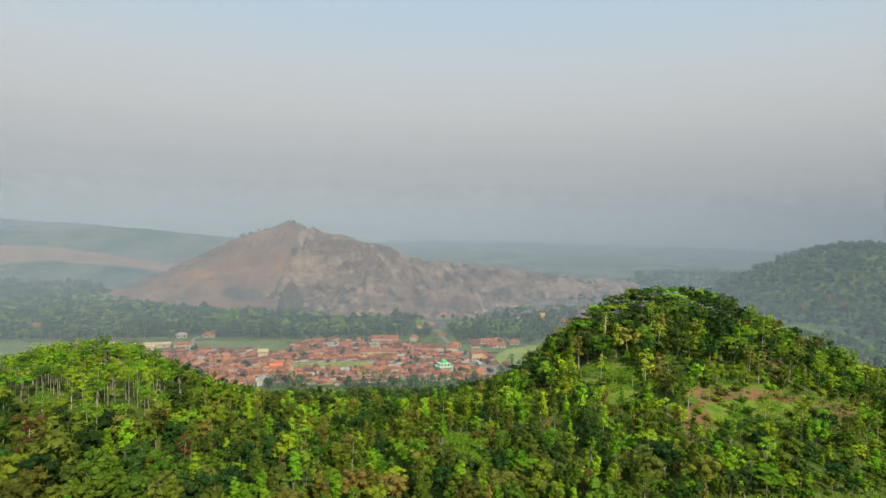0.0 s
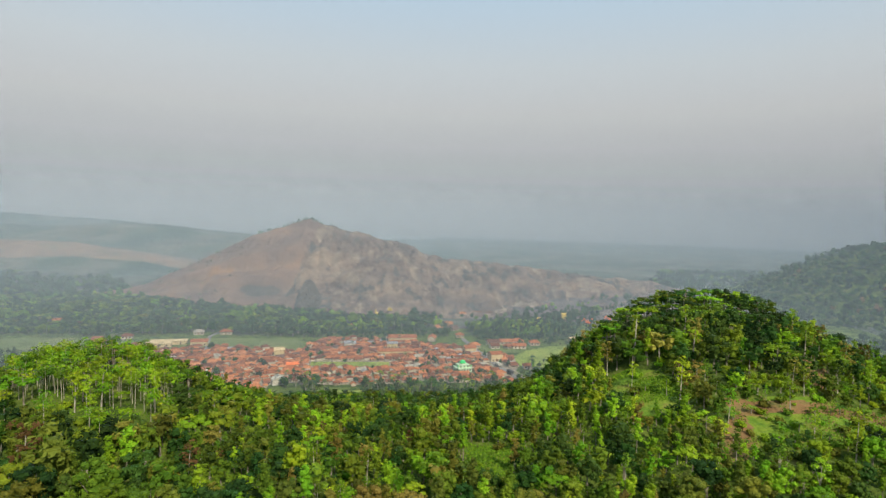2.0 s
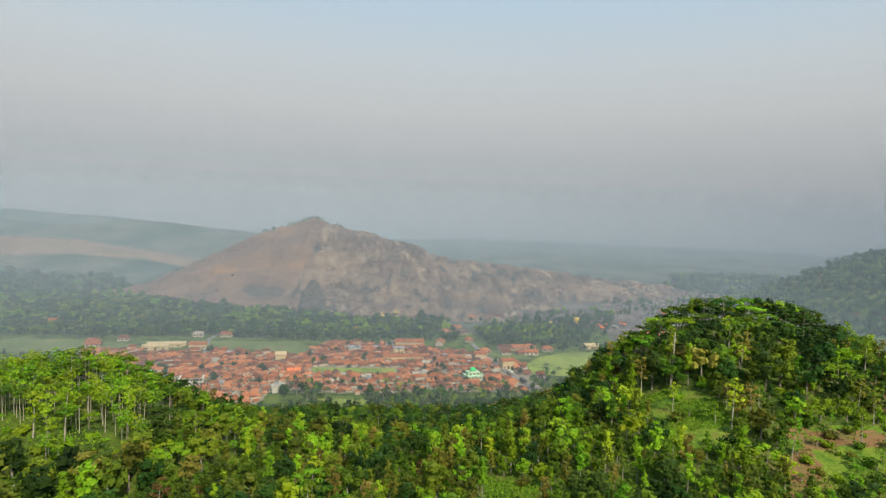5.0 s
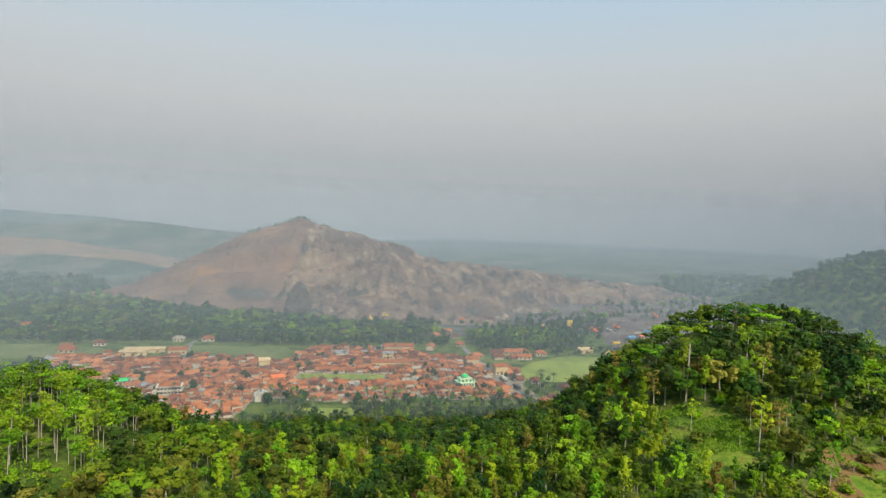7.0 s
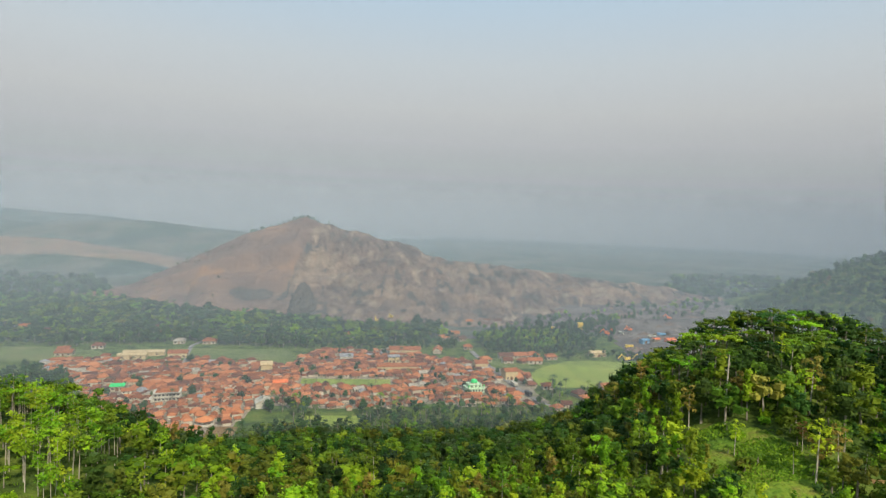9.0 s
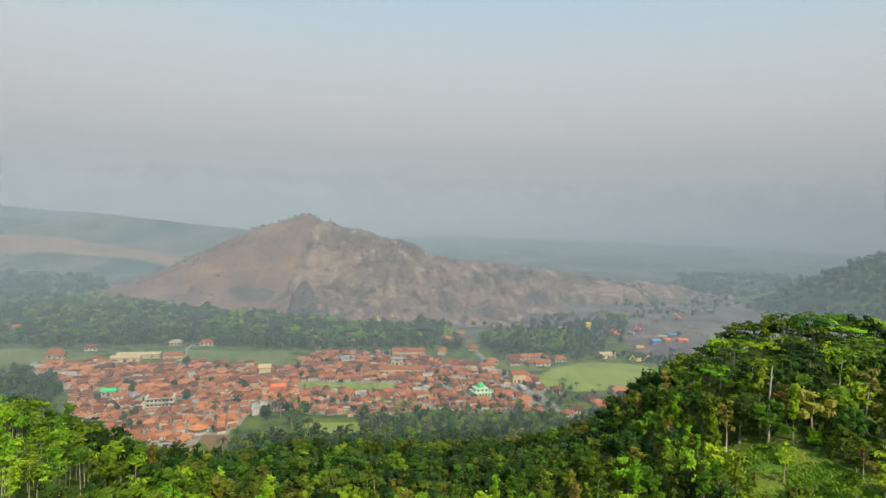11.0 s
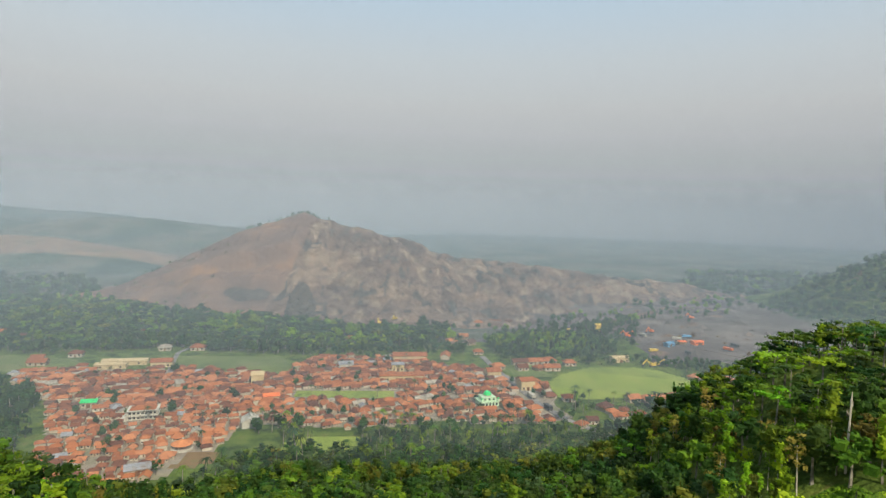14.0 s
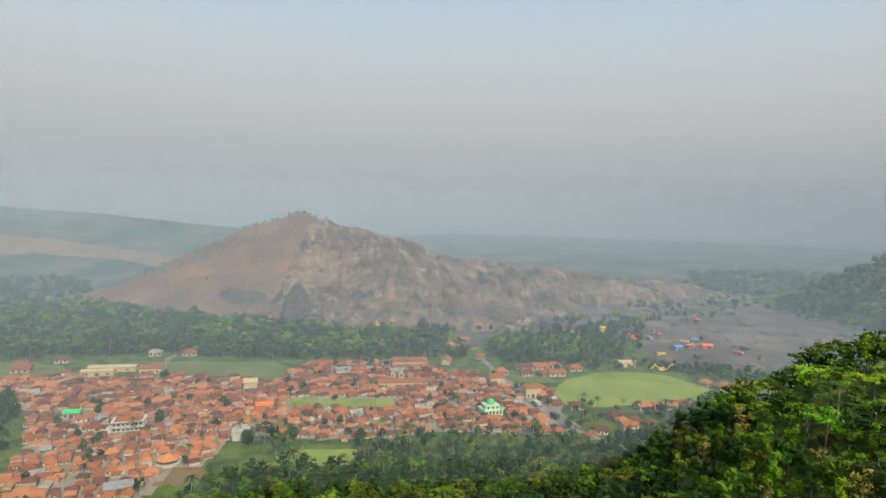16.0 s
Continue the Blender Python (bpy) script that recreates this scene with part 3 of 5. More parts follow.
def tree_parts(kind, seed, level):
    """Quads of the trunk and the crown of one tree. level 2: near, 1: middle, 0: far."""
    rng = np.random.RandomState(seed)
    h, lobes = lobes_of(kind, rng)
    if level == 0:
        lobes = lobes[::-1][:: 5 if len(lobes) > 10 else 3].copy()
        lobes[:, 3] *= 1.5
    elif level == 1:
        lobes = lobes[::-1][:: 2 if len(lobes) > 10 else 1].copy()
        lobes[:, 3] *= 1.22
        if kind in ("round", "tall"):
            lobes[0, 3] *= 0.72  # the heart of the crown stays behind its clumps
    trunk, crown = Quads(), Quads()
    lean = rng.normal(0, 0.25, 2)
    top = h + (1.5 if kind != "bush" else 0.3)
    r0 = {"round": 0.24, "tall": 0.2, "umbrella": 0.2, "sparse": 0.12, "slender": 0.085, "bush": 0.06}[kind]
    trunk.add(*tube([(0, 0, -0.6), (lean[0] * 0.4, lean[1] * 0.4, h * 0.5), (lean[0], lean[1], top)], [r0 * 1.25, r0 * 0.9, r0 * 0.4], 5 if level == 2 else 4))
    if level == 2 and kind != "bush":
        for lb in lobes[1:7]:
            s = rng.uniform(0.55, 0.9)
            trunk.add(*tube([(lean[0] * s, lean[1] * s, h * s), ((lb[0] + lean[0] * s) / 2, (lb[1] + lean[1] * s) / 2, (lb[2] + h * s) / 2 + 0.2), tuple(lb[:3])], [r0 * 0.45, r0 * 0.3, 0.03], 4))
    sv, sf = SPHERE2 if level == 2 else SPHERE1
    count = int({2: 34, 1: 13, 0: 5}[level] * (1.7 if kind in ("sparse", "slender") else 1))
    size = {2: 0.24, 1: 0.38, 0: 0.75}[level]
    for lx, ly, lz, lr, flat in lobes:
        c = np.array([lx + lean[0], ly + lean[1], lz])
        rr = np.array([lr, lr, lr * flat])
        jig = 1 + 0.2 * np.sin(sv @ rng.normal(0, 3.2, (3, 1)) + rng.uniform(0, 6))
        if kind not in ("sparse", "slender") or level == 0:
            crown.add(c + sv * rr * jig * (0.74 if level else 0.93), sf if level == 2 else sf[sv[sf].mean(1)[:, 2] > -0.4])
        d = rng.normal(0, 1, (count, 3))
        d[:, 2] = np.where(rng.rand(count) < 0.7, np.abs(d[:, 2]), d[:, 2])
        d /= np.linalg.norm(d, axis=1)[:, None]
        crown.add(*leaves(rng, c + d * rr * rng.uniform(0.72, 1.2, (count, 1)), d, size * (0.7 + 0.3 * lr), slim=0.45, flat=0.5 if kind in ("umbrella", "slender") else 0.1))
    return trunk, crown


def palm_parts(seed, level):
    rng = np.random.RandomState(seed)
    trunk, crown = Quads(), Quads()
    h = rng.uniform(9, 12)
    bx, by = rng.normal(0, 0.7, 2)
    trunk.add(*tube([(0, 0, -0.5), (bx * 0.3, by * 0.3, h * 0.5), (bx, by, h)], [0.24, 0.17, 0.14], 5))
    fronds, segs = (18, 5) if level else (11, 3)
    for k in range(fronds):
        a, lift = k * 2.4, rng.uniform(-0.3, 1.0)
        w, prev = rng.uniform(0.32, 0.5), None
        for s in range(segs + 1):
            t = s / segs
            r, z = 3.3 * t * (1 - 0.12 * lift), h + lift * 2.2 * t - 2.6 * t * t
            c, side = np.array([bx + r * math.cos(a), by + r * math.sin(a), z]), np.array([-math.sin(a), math.cos(a), 0]) * w * (1 - t * 0.8)
            droop = np.array([0, 0, -0.25 * w])
            if prev is not None:
                crown.add([prev[0], prev[1], c, c + side + droop, prev[2], c - side + droop], [(0, 1, 3, 2), (0, 2, 5, 4)])
            prev = (c, c + side + droop, c - side + droop)
    return trunk, crown


def banana_parts(seed):
    rng = np.random.RandomState(seed)
    trunk, crown = Quads(), Quads()
    trunk.add(*tube([(0, 0, -0.3), (0, 0, 1.0), (0.05, 0, 2.0)], [0.16, 0.13, 0.08], 5))
    for k in range(9):
        a, lift, n = k * 2.4, rng.uniform(0.3, 1.2), 3
        for s in range(n):
            p = []
            for t in (s / n, (s + 1) / n):
                r, z, w = 1.7 * t, 2.0 + lift * 1.6 * t - 1.3 * t * t, 0.34 * math.sin(math.pi * min(0.95, 0.12 + t * 0.85))
                p += [(r * math.cos(a) - w * math.sin(a), r * math.sin(a) + w * math.cos(a), z), (r * math.cos(a) + w * math.sin(a), r * math.sin(a) - w * math.cos(a), z)]
            crown.add(p, [(0, 1, 3, 2)])
    return trunk, crown


TREE_LABELS = {
    ("round", "dark"): "dark green broadleaf tree with a lumpy round crown", ("round", "mid"): "mid-green broadleaf tree with a rounded clumped crown",
    ("round", "olive"): "olive-yellow broadleaf tree with dense domed crown", ("round", "bright"): "bright green young broadleaf tree on the slope",
    ("tall", "mid"): "slender green tree with a tall narrow crown", ("tall", "bright"): "bright lime-green slender tree on the slope",
    ("tall", "dark"): "tall dark green tree with narrow crown", ("tall", "olive"): "yellowish slender tree with narrow crown",
    ("umbrella", "mid"): "flat-topped umbrella tree with pale bare trunk", ("umbrella", "bright"): "light green umbrella tree with pale bare trunk",
    ("umbrella", "dark"): "dark umbrella tree on the hilltop", ("sparse", "mid"): "thin pale-trunked tree with sparse leaves",
    ("sparse", "brown"): "half-dry tree with sparse reddish-brown leaves", ("sparse", "bright"): "thin sapling with sparse bright leaves",
    ("slender", "bright"): "slender pale-trunked tree with feathery bright crown", ("slender", "mid"): "slender pale-trunked tree with feathery green crown",
    ("round", "gold"): "yellow-brown broadleaf tree with rounded crown", ("tall", "gold"): "golden-leaved slender tree on the slope", ("sparse", "gold"): "thin tree with sparse yellow-brown leaves",
    ("round", "valley"): "dull green broadleaf tree in the gully",
    ("bush", "mid"): "low green bush on the slope", ("bush", "bright"): "low bright green bush on the slope", ("bush", "olive"): "low yellowish bush on the slope"}

rng = np.random.RandomState(11)


def scatter(x0, x1, y0, y1, step, rng):
    xs, ys = np.meshgrid(np.arange(x0, x1, step), np.arange(y0, y1, step))
    return xs.ravel() + rng.uniform(-0.48, 0.48, xs.size) * step, ys.ravel() + rng.uniform(-0.48, 0.48, xs.size) * step


def choose(rng, table):
    names, weights = zip(*table)
    return names[rng.choice(len(names), p=np.array(weights) / sum(weights))]


CLEARINGS = SOIL_PATCHES + OPEN_GRASS
CROWN_R = {"round": 2.9, "tall": 1.9, "umbrella": 4.0, "sparse": 1.6, "slender": 0.72, "bush": 1.4}


def forest_plan():
    xs, ys = scatter(-165, 290, 128, 385, 3.2, rng)
    wanted = []
    for x, y in zip(xs, ys):
        if not -(6 + 0.68 * y) < x + 4 - 0.12 * y < 24 + 0.80 * y or (y > 318 and inside(x, y, VILLAGE)):
            continue
        if (x > 118 and y > 305) or (x < -70 and y > 292):
            continue
        clear = any(inside(x, y, c) for c in CLEARINGS)
        if clear and rng.rand() < 0.86:
            continue
        dr, dl = math.hypot(x - 142, y - 258), math.hypot(x + 88, (y - 210) * 1.2)
        v = float(fbm(np.array(x), np.array(y), 26, 3, 5))
        grow = 1.0
        if clear:
            kind, col = choose(rng, [(("bush", "mid"), 3), (("bush", "olive"), 2), (("bush", "bright"), 2), (("sparse", "bright"), 0.6)])
        elif dr < 50 and y > 236:
            kind, col = choose(rng, [(("umbrella", "dark"), 3), (("umbrella", "mid"), 4), (("umbrella", "bright"), 1.6), (("round", "dark"), 2), (("round", "mid"), 1), (("tall", "bright"), 0.3)])
            grow = 1.15
        elif dr < 72 and y > 200:
            kind, col = choose(rng, [(("round", "dark"), 5), (("tall", "dark"), 2), (("round", "mid"), 2), (("tall", "mid"), 1.5), (("tall", "bright"), 1.1), (("round", "bright"), 0.5), (("round", "gold"), 0.5), (("sparse", "gold"), 0.6),
                                     (("umbrella", "bright"), 0.8), (("sparse", "mid"), 0.6)])
            grow = 1.25
        elif dl < 27 and y > 192:
            kind, col = choose(rng, [(("slender", "bright"), 12), (("slender", "mid"), 4), (("umbrella", "bright"), 0.6), (("round", "mid"), 0.5)])
            grow = 1.1
        elif -100 < x < -60 and 174 < y < 197:
            kind, col = choose(rng, [(("bush", "bright"), 4), (("bush", "mid"), 3), (("bush", "olive"), 2), (("slender", "bright"), 1), (("sparse", "bright"), 1)])
        elif dl < 42 and y > 186:
            kind, col = choose(rng, [(("round", "mid"), 3), (("round", "dark"), 2), (("tall", "olive"), 1), (("umbrella", "bright"), 1.5), (("slender", "bright"), 1), (("sparse", "brown"), 0.3)])
        elif x < -30 and y < 180:
            kind, col = choose(rng, [(("round", "olive"), 2.2), (("round", "mid"), 3), (("round", "dark"), 2.2), (("tall", "mid"), 1), (("tall", "bright"), 1.2), (("round", "gold"), 0.5), (("sparse", "brown"), 0.2)])
            grow = 1.25 if x < -55 else 1.05
        elif y > 235:
            kind, col = choose(rng, [(("round", "dark"), 5), (("round", "valley"), 2), (("round", "mid"), 1.6), (("round", "olive"), 1), (("umbrella", "mid"), 1), (("tall", "dark"), 1.5)])
        elif x > 98:
            kind, col = choose(rng, [(("bush", "mid"), 3), (("tall", "bright"), 1.2), (("round", "bright"), 1), (("bush", "olive"), 2), (("sparse", "mid"), 0.9), (("sparse", "gold"), 0.4), (("round", "dark"), 1.4), (("round", "mid"), 1.2)])
            grow = 0.85
        else:
            kind, col = choose(rng, [(("round", "dark"), 3 * (v < 0.5) + 0.6), (("round", "mid"), 2.2), (("round", "olive"), 1.3), (("tall", "mid"), 2), (("tall", "bright"), 2.6), (("tall", "olive"), 1.2), (("tall", "gold"), 0.4),
                                     (("round", "bright"), 1.3), (("round", "gold"), 0.3), (("sparse", "mid"), 0.8), (("sparse", "brown"), 0.12), (("umbrella", "bright"), 0.4), (("bush", "bright"), 1)])
        s = grow * (rng.uniform(0.5, 0.85) if rng.rand() < 0.5 else rng.uniform(0.85, 1.45)) * {"umbrella": 0.95, "tall": 0.9}.get(kind, 1.0)
        if kind == "slender":
            s = rng.uniform(0.75, 1.1)
        wanted.append((x, y, kind, col, s, rng.uniform(0, 360)))
    wanted += [(-72, 150, "round", "olive", 2.1, 40), (-84, 157, "round", "olive", 1.6, 200), (-62, 146, "round", "gold", 1.5, 110), (97, 219, "round", "gold", 1.6, 75), (90, 216, "round", "mid", 1.7, 30), (87, 222, "round", "dark", 1.8, 300), (95, 214, "tall", "bright", 1.5, 190)]
    # the large trees take their room first, small ones fill what is left
    out, px, py, pr = [], np.zeros(9000), np.zeros(9000), np.zeros(9000)
    for p in sorted(wanted, key=lambda p: -p[4] * CROWN_R[p[2]]):
        r, k = p[4] * CROWN_R[p[2]], len(out)
        if k and np.any(np.hypot(px[:k] - p[0], py[:k] - p[1]) < 0.53 * (r + pr[:k])):
            continue
        px[k], py[k], pr[k] = p[0], p[1], r
        out.append(p)
    xs, ys = scatter(98, 270, 135, 262, 4.1, rng)
    for x, y in zip(xs, ys):
        if x - 4 - 0.12 * y < 24 + 0.80 * y and not any(inside(x, y, c) for c in SOIL_PATCHES) and rng.rand() < (0.3 if inside(x, y, CLEARINGS[4]) else 0.6):
            kind, col = choose(rng, [(("bush", "mid"), 3), (("bush", "olive"), 3), (("bush", "bright"), 2), (("sparse", "bright"), 0.3)])
            out.append((x, y, kind, col, rng.uniform(0.6, 1.5), rng.uniform(0, 360)))
    return out


PLAN = forest_plan()
NEAR = [p for p in PLAN if -100 < p[0] < 135 and p[1] > 130]
NEAR = sorted(NEAR, key=lambda p: p[1] - (8 if p[2] != "bush" else 0))[:290]
near_ids = {id(p) for p in NEAR}
ARCH = {}


def near_tree(kind, col, variant):
    key = (kind, col, variant)
    if key not in ARCH:
        t, c = tree_parts(kind, 100 + 7 * variant + len(kind), 2)
        ARCH[key] = (t.mesh("trunk", [PALE_BARK if kind in ("slender", "sparse") else BARK]), c.mesh("crown", [LEAF[col]]))
    return ARCH[key]


for x, y, kind, col, s, turn in NEAR:
    t_me, c_me = near_tree(kind, col, int(turn) % 5)
    z = float(height(x, y))
    name = "bush" if kind == "bush" else "tree"
    ob = new(name)
    ob.matrix_basis = pose(x, y, z - (0.1 if kind in ("bush", "slender") else 0.9 * s), 0, 0, turn) @ Matrix.Diagonal((s, s, s * (0.9 + 0.2 * ((turn * 7) % 1)), 1))
    tagged(ob, TREE_LABELS.get((kind, col), "green tree on the slope"), "tree" if name == "tree" else "bush", "trees on the near slope")
    for part_name, me in (("trunk" if name == "tree" else "stems", t_me), ("crown" if name == "tree" else "foliage", c_me)):
        new(part_name, me).parent = ob


def broken_trunk(x, y, h):
    """A dead tree: a pale splintered trunk with two broken limbs."""
    ob = new("dead_tree")
    ob.matrix_basis = pose(x, y, float(height(x, y)) - 0.3)
    part("trunk", Quads().add(*tube([(0, 0, 0), (0.1, 0, h * 0.5), (0.2, 0.05, h * 0.9), (0.3, 0.1, h)], [0.26, 0.22, 0.18, 0.04], 7)), PALE_BARK, ob)
    for dx, z, k in ((-0.5, h * 0.72, 0.9), (0.55, h * 0.8, 1.3)):
        part("broken_limb", Quads().add(*tube([(0.1, 0, z), (dx, 0.05, z + 0.5 * k), (dx * 1.15, 0.1, z + k)], [0.13, 0.1, 0.03], 6)), PALE_BARK, ob)
    return tagged(ob, "pale bare broken trunk standing among green trees", "dead tree")


broken_trunk(92.8, 220.6, 85.6 - float(height(92.8, 220.6)))


def merged(plan, level, ground_fn, q, slots, sink=0.0):
    """Adds the trees of a plan to the quads q; slots: material number of a leaf colour."""
    groups = {}
    for p in plan:
        groups.setdefault((p[2], p[3], int(p[5]) % 4), []).append(p)
    for (kind, col, var), ps in groups.items():
        if kind == "palm":
            t, c = palm_parts(50 + var, level)
        elif kind == "banana":
            t, c = banana_parts(60 + var)
        else:
            t, c = tree_parts(kind, 300 + 5 * var + len(kind), level)
        both = Quads()
        tv, tf, _ = t.arrays()
        cv, cf, _ = c.arrays()
        both.add(tv, tf, 0 if kind not in ("slender", "sparse") else len(slots) + 1).add(cv, cf, slots[col])
        v, f, i = both.arrays()
        arr = np.array([(p[0], p[1], p[4], radians(p[5])) for p in ps])
        z = ground_fn(arr[:, 0], arr[:, 1])
        ca, sa, s = np.cos(arr[:, 3])[:, None], np.sin(arr[:, 3])[:, None], arr[:, 2][:, None]
        V = np.stack([(v[:, 0] * ca - v[:, 1] * sa) * s + arr[:, 0][:, None], (v[:, 0] * sa + v[:, 1] * ca) * s + arr[:, 1][:, None], (v[:, 2] - sink * {"umbrella": 1.8, "slender": 0.0, "sparse": 0.3}.get(kind, 1.0)) * s + z[:, None] - 0.1], -1)
        F = f[None] + (np.arange(len(ps)) * len(v))[:, None, None]
        q.add(V.reshape(-1, 3), F.reshape(-1, 4), np.tile(i, len(ps)), np.repeat((arr[:, 0] * 12.9898 + arr[:, 1] * 78.233) % 1.0, len(v)))


COLS = list(LEAF)
SLOTS = {c: k + 1 for k, c in enumerate(COLS)}
TREE_MATS = [BARK] + [LEAF[c] for c in COLS] + [PALE_BARK]
q = Quads()
merged([p for p in PLAN if id(p) not in near_ids and p[2] != "bush"], 1, height, q, SLOTS, 1.0)
merged([p for p in PLAN if id(p) not in near_ids and p[2] == "bush"], 1, height, q, SLOTS)
tagged(new("forest", q.mesh("forest", TREE_MATS)), "dense mixed green forest covering the ridge and its hills", "forest", kind="stuff")

# ---- fields and roads ----
def patch(name, poly, mat, label, lift=0.25, step=2.5, category="field"):
    """A piece of ground cover with its own edge, laid over the land."""
    p = np.array(poly)
    xs, ys = np.arange(p[:, 0].min() - 2, p[:, 0].max() + 2, step), np.arange(p[:, 1].min() - 2, p[:, 1].max() + 2, step)
    X, Y = np.meshgrid(xs, ys)
    a = (np.arange(len(ys) - 1)[:, None] * len(xs) + np.arange(len(xs) - 1)).ravel()
    f = np.stack([a, a + 1, a + len(xs) + 1, a + len(xs)], -1)
    v = np.stack([X, Y, height(X, Y) + lift], -1).reshape(-1, 3)
    c = v[f].mean(1)
    f = f[inside(c[:, 0], c[:, 1], poly)]
    used, back = np.unique(f, return_inverse=True)
    ob = new(name, mesh_of(name, v[used], back.reshape(-1, 4), [mat], None, True))
    return tagged(ob, label, category, kind="structure")


patch("rice_field", [(115, 513), (113, 480), (135, 476), (169, 481), (232, 494), (222, 520), (208, 541), (185, 551), (158, 552), (132, 536)], RICE, "bright yellow-green rice field on a low rise", 0.3)
patch("paddy_field", [(-172, 580), (-145, 538), (-75, 526), (-66, 548), (-80, 582)], PADDY, "dull green paddy field behind the village")
patch("paddy_field", [(-400, 575), (-270, 578), (-226, 568), (-208, 542), (-252, 533), (-390, 520)], PADDY, "dull green paddy field behind the village")
patch("paddy_field", [(-56, 494), (6, 494), (8, 478), (-54, 480)], RICE, "narrow green field strip between the houses")
patch("paddy_field", [(-46, 416), (-10, 416), (-14, 396), (-30, 388), (-52, 394)], RICE, "small bright green field before the houses")
patch("paddy_field", [(76, 560), (118, 560), (124, 530), (100, 528)], PADDY, "dull green paddy field beside the road")


def road(points, width, mat, label, lift=0.35):
    p = np.array(points, float)
    t = np.linspace(0, len(p) - 1, 12 * (len(p) - 1) + 1)
    x, y = np.interp(t, np.arange(len(p)), p[:, 0]), np.interp(t, np.arange(len(p)), p[:, 1])
    dx, dy = np.gradient(x), np.gradient(y)
    n = np.hypot(dx, dy)
    rows = []
    for s in (-0.5, -0.46, 0.46, 0.5):
        X, Y = x - dy / n * width * s, y + dx / n * width * s
        rows.append(np.stack([X, Y, height(X, Y) + (lift if abs(s) < 0.48 else -0.3)], -1))
    v = np.concatenate(rows)
    k, i = len(t), np.arange(len(t) - 1)
    f = np.concatenate([np.stack([r * k + i, r * k + i + 1, (r + 1) * k + i + 1, (r + 1) * k + i], -1) for r in range(3)])
    return tagged(new("road", mesh_of("road", v, f, [mat])), label, "road", kind="structure")


road([(80, 588), (83, 560), (90, 510), (97, 470), (106, 440), (128, 405), (150, 380)], 5.0, ROAD, "pale dusty asphalt road past the village")
road([(-157, 620), (-162, 590), (-154, 552), (-146, 528)], 3.6, ROAD, "pale concrete lane through the village")
road([(210, 690), (240, 640), (268, 590), (300, 560), (300, 520)], 9, QUARRY, "dusty haul road in the quarry yard")
road([(60, 630), (92, 650), (140, 672), (230, 690), (330, 720), (430, 800)], 7, QUARRY, "dusty haul road below the mountain")


# ---- houses ----
CEMENT = material("pale_cement_roof", [(0.24, 0.20, 0.15), (0.33, 0.285, 0.215), (0.40, 0.35, 0.27)], scale=0.3, detail=8, bump=0.2)
OLD_TILE = material("dark_old_tiles", [(0.08, 0.05, 0.04), (0.13, 0.075, 0.055), (0.18, 0.10, 0.07)], scale=0.4, detail=8, bump=0.4, bump_scale=4)



def hip_roof(q, w, d, z, rise, over, i=0, ridge=0.45, thick=0.18):
    """A hipped roof on a w x d house, with its eaves' thickness."""
    a, b = w / 2 + over, d / 2 + over
    r = (w * ridge) / 2
    v = [(-a, -b, z), (a, -b, z), (a, b, z), (-a, b, z), (-r, 0, z + rise), (r, 0, z + rise), (-a, -b, z - thick), (a, -b, z - thick), (a, b, z - thick), (-a, b, z - thick)]
    f = [(0, 1, 5, 4), (2, 3, 4, 5), (1, 2, 5, 5), (3, 0, 4, 4), (6, 7, 1, 0), (7, 8, 2, 1), (8, 9, 3, 2), (9, 6, 0, 3), (9, 8, 7, 6)]
    f = [(a_, b_, c_, d_) if c_ != d_ else (a_, b_, c_, 10 + (0 if c_ == 5 else 1)) for a_, b_, c_, d_ in f]
    v += [(r - 0.01, 0.01, z + rise - 0.005), (-r + 0.01, -0.01, z + rise - 0.005)]
    q.add(v, f, i)


def gable_roof(q, w, d, z, rise, over, i=0, thick=0.18):
    a, b = w / 2 + over, d / 2 + over
    v = [(-a, -b, z), (a, -b, z), (a, 0, z + rise), (-a, 0, z + rise), (-a, b, z), (a, b, z)]
    v += [(x, y, zz - thick) for x, y, zz in v]
    q.add(v, [(0, 1, 2, 3), (3, 2, 5, 4), (6, 9, 8, 7), (9, 10, 11, 8), (0, 6, 7, 1), (4, 5, 11, 10), (0, 3, 9, 6), (3, 4, 10, 9), (1, 7, 8, 2), (2, 8, 11, 5)], i)


def walls(q, w, d, h, rise=0.0, i=0):
    """Outer walls with gables where rise is given."""
    a, b = w / 2, d / 2
    q.add([(-a, -b, -0.6), (a, -b, -0.6), (a, b, -0.6), (-a, b, -0.6), (-a, -b, h), (a, -b, h), (a, b, h), (-a, b, h)], [f for f in BOX_F[1:]], i)
    if rise:
        for s in (-a, a):
            q.add([(s, -b, h), (s, b, h), (s, 0.02, h + rise * 0.93), (s, -0.02, h + rise * 0.93)], [(0, 1, 2, 3)], i)


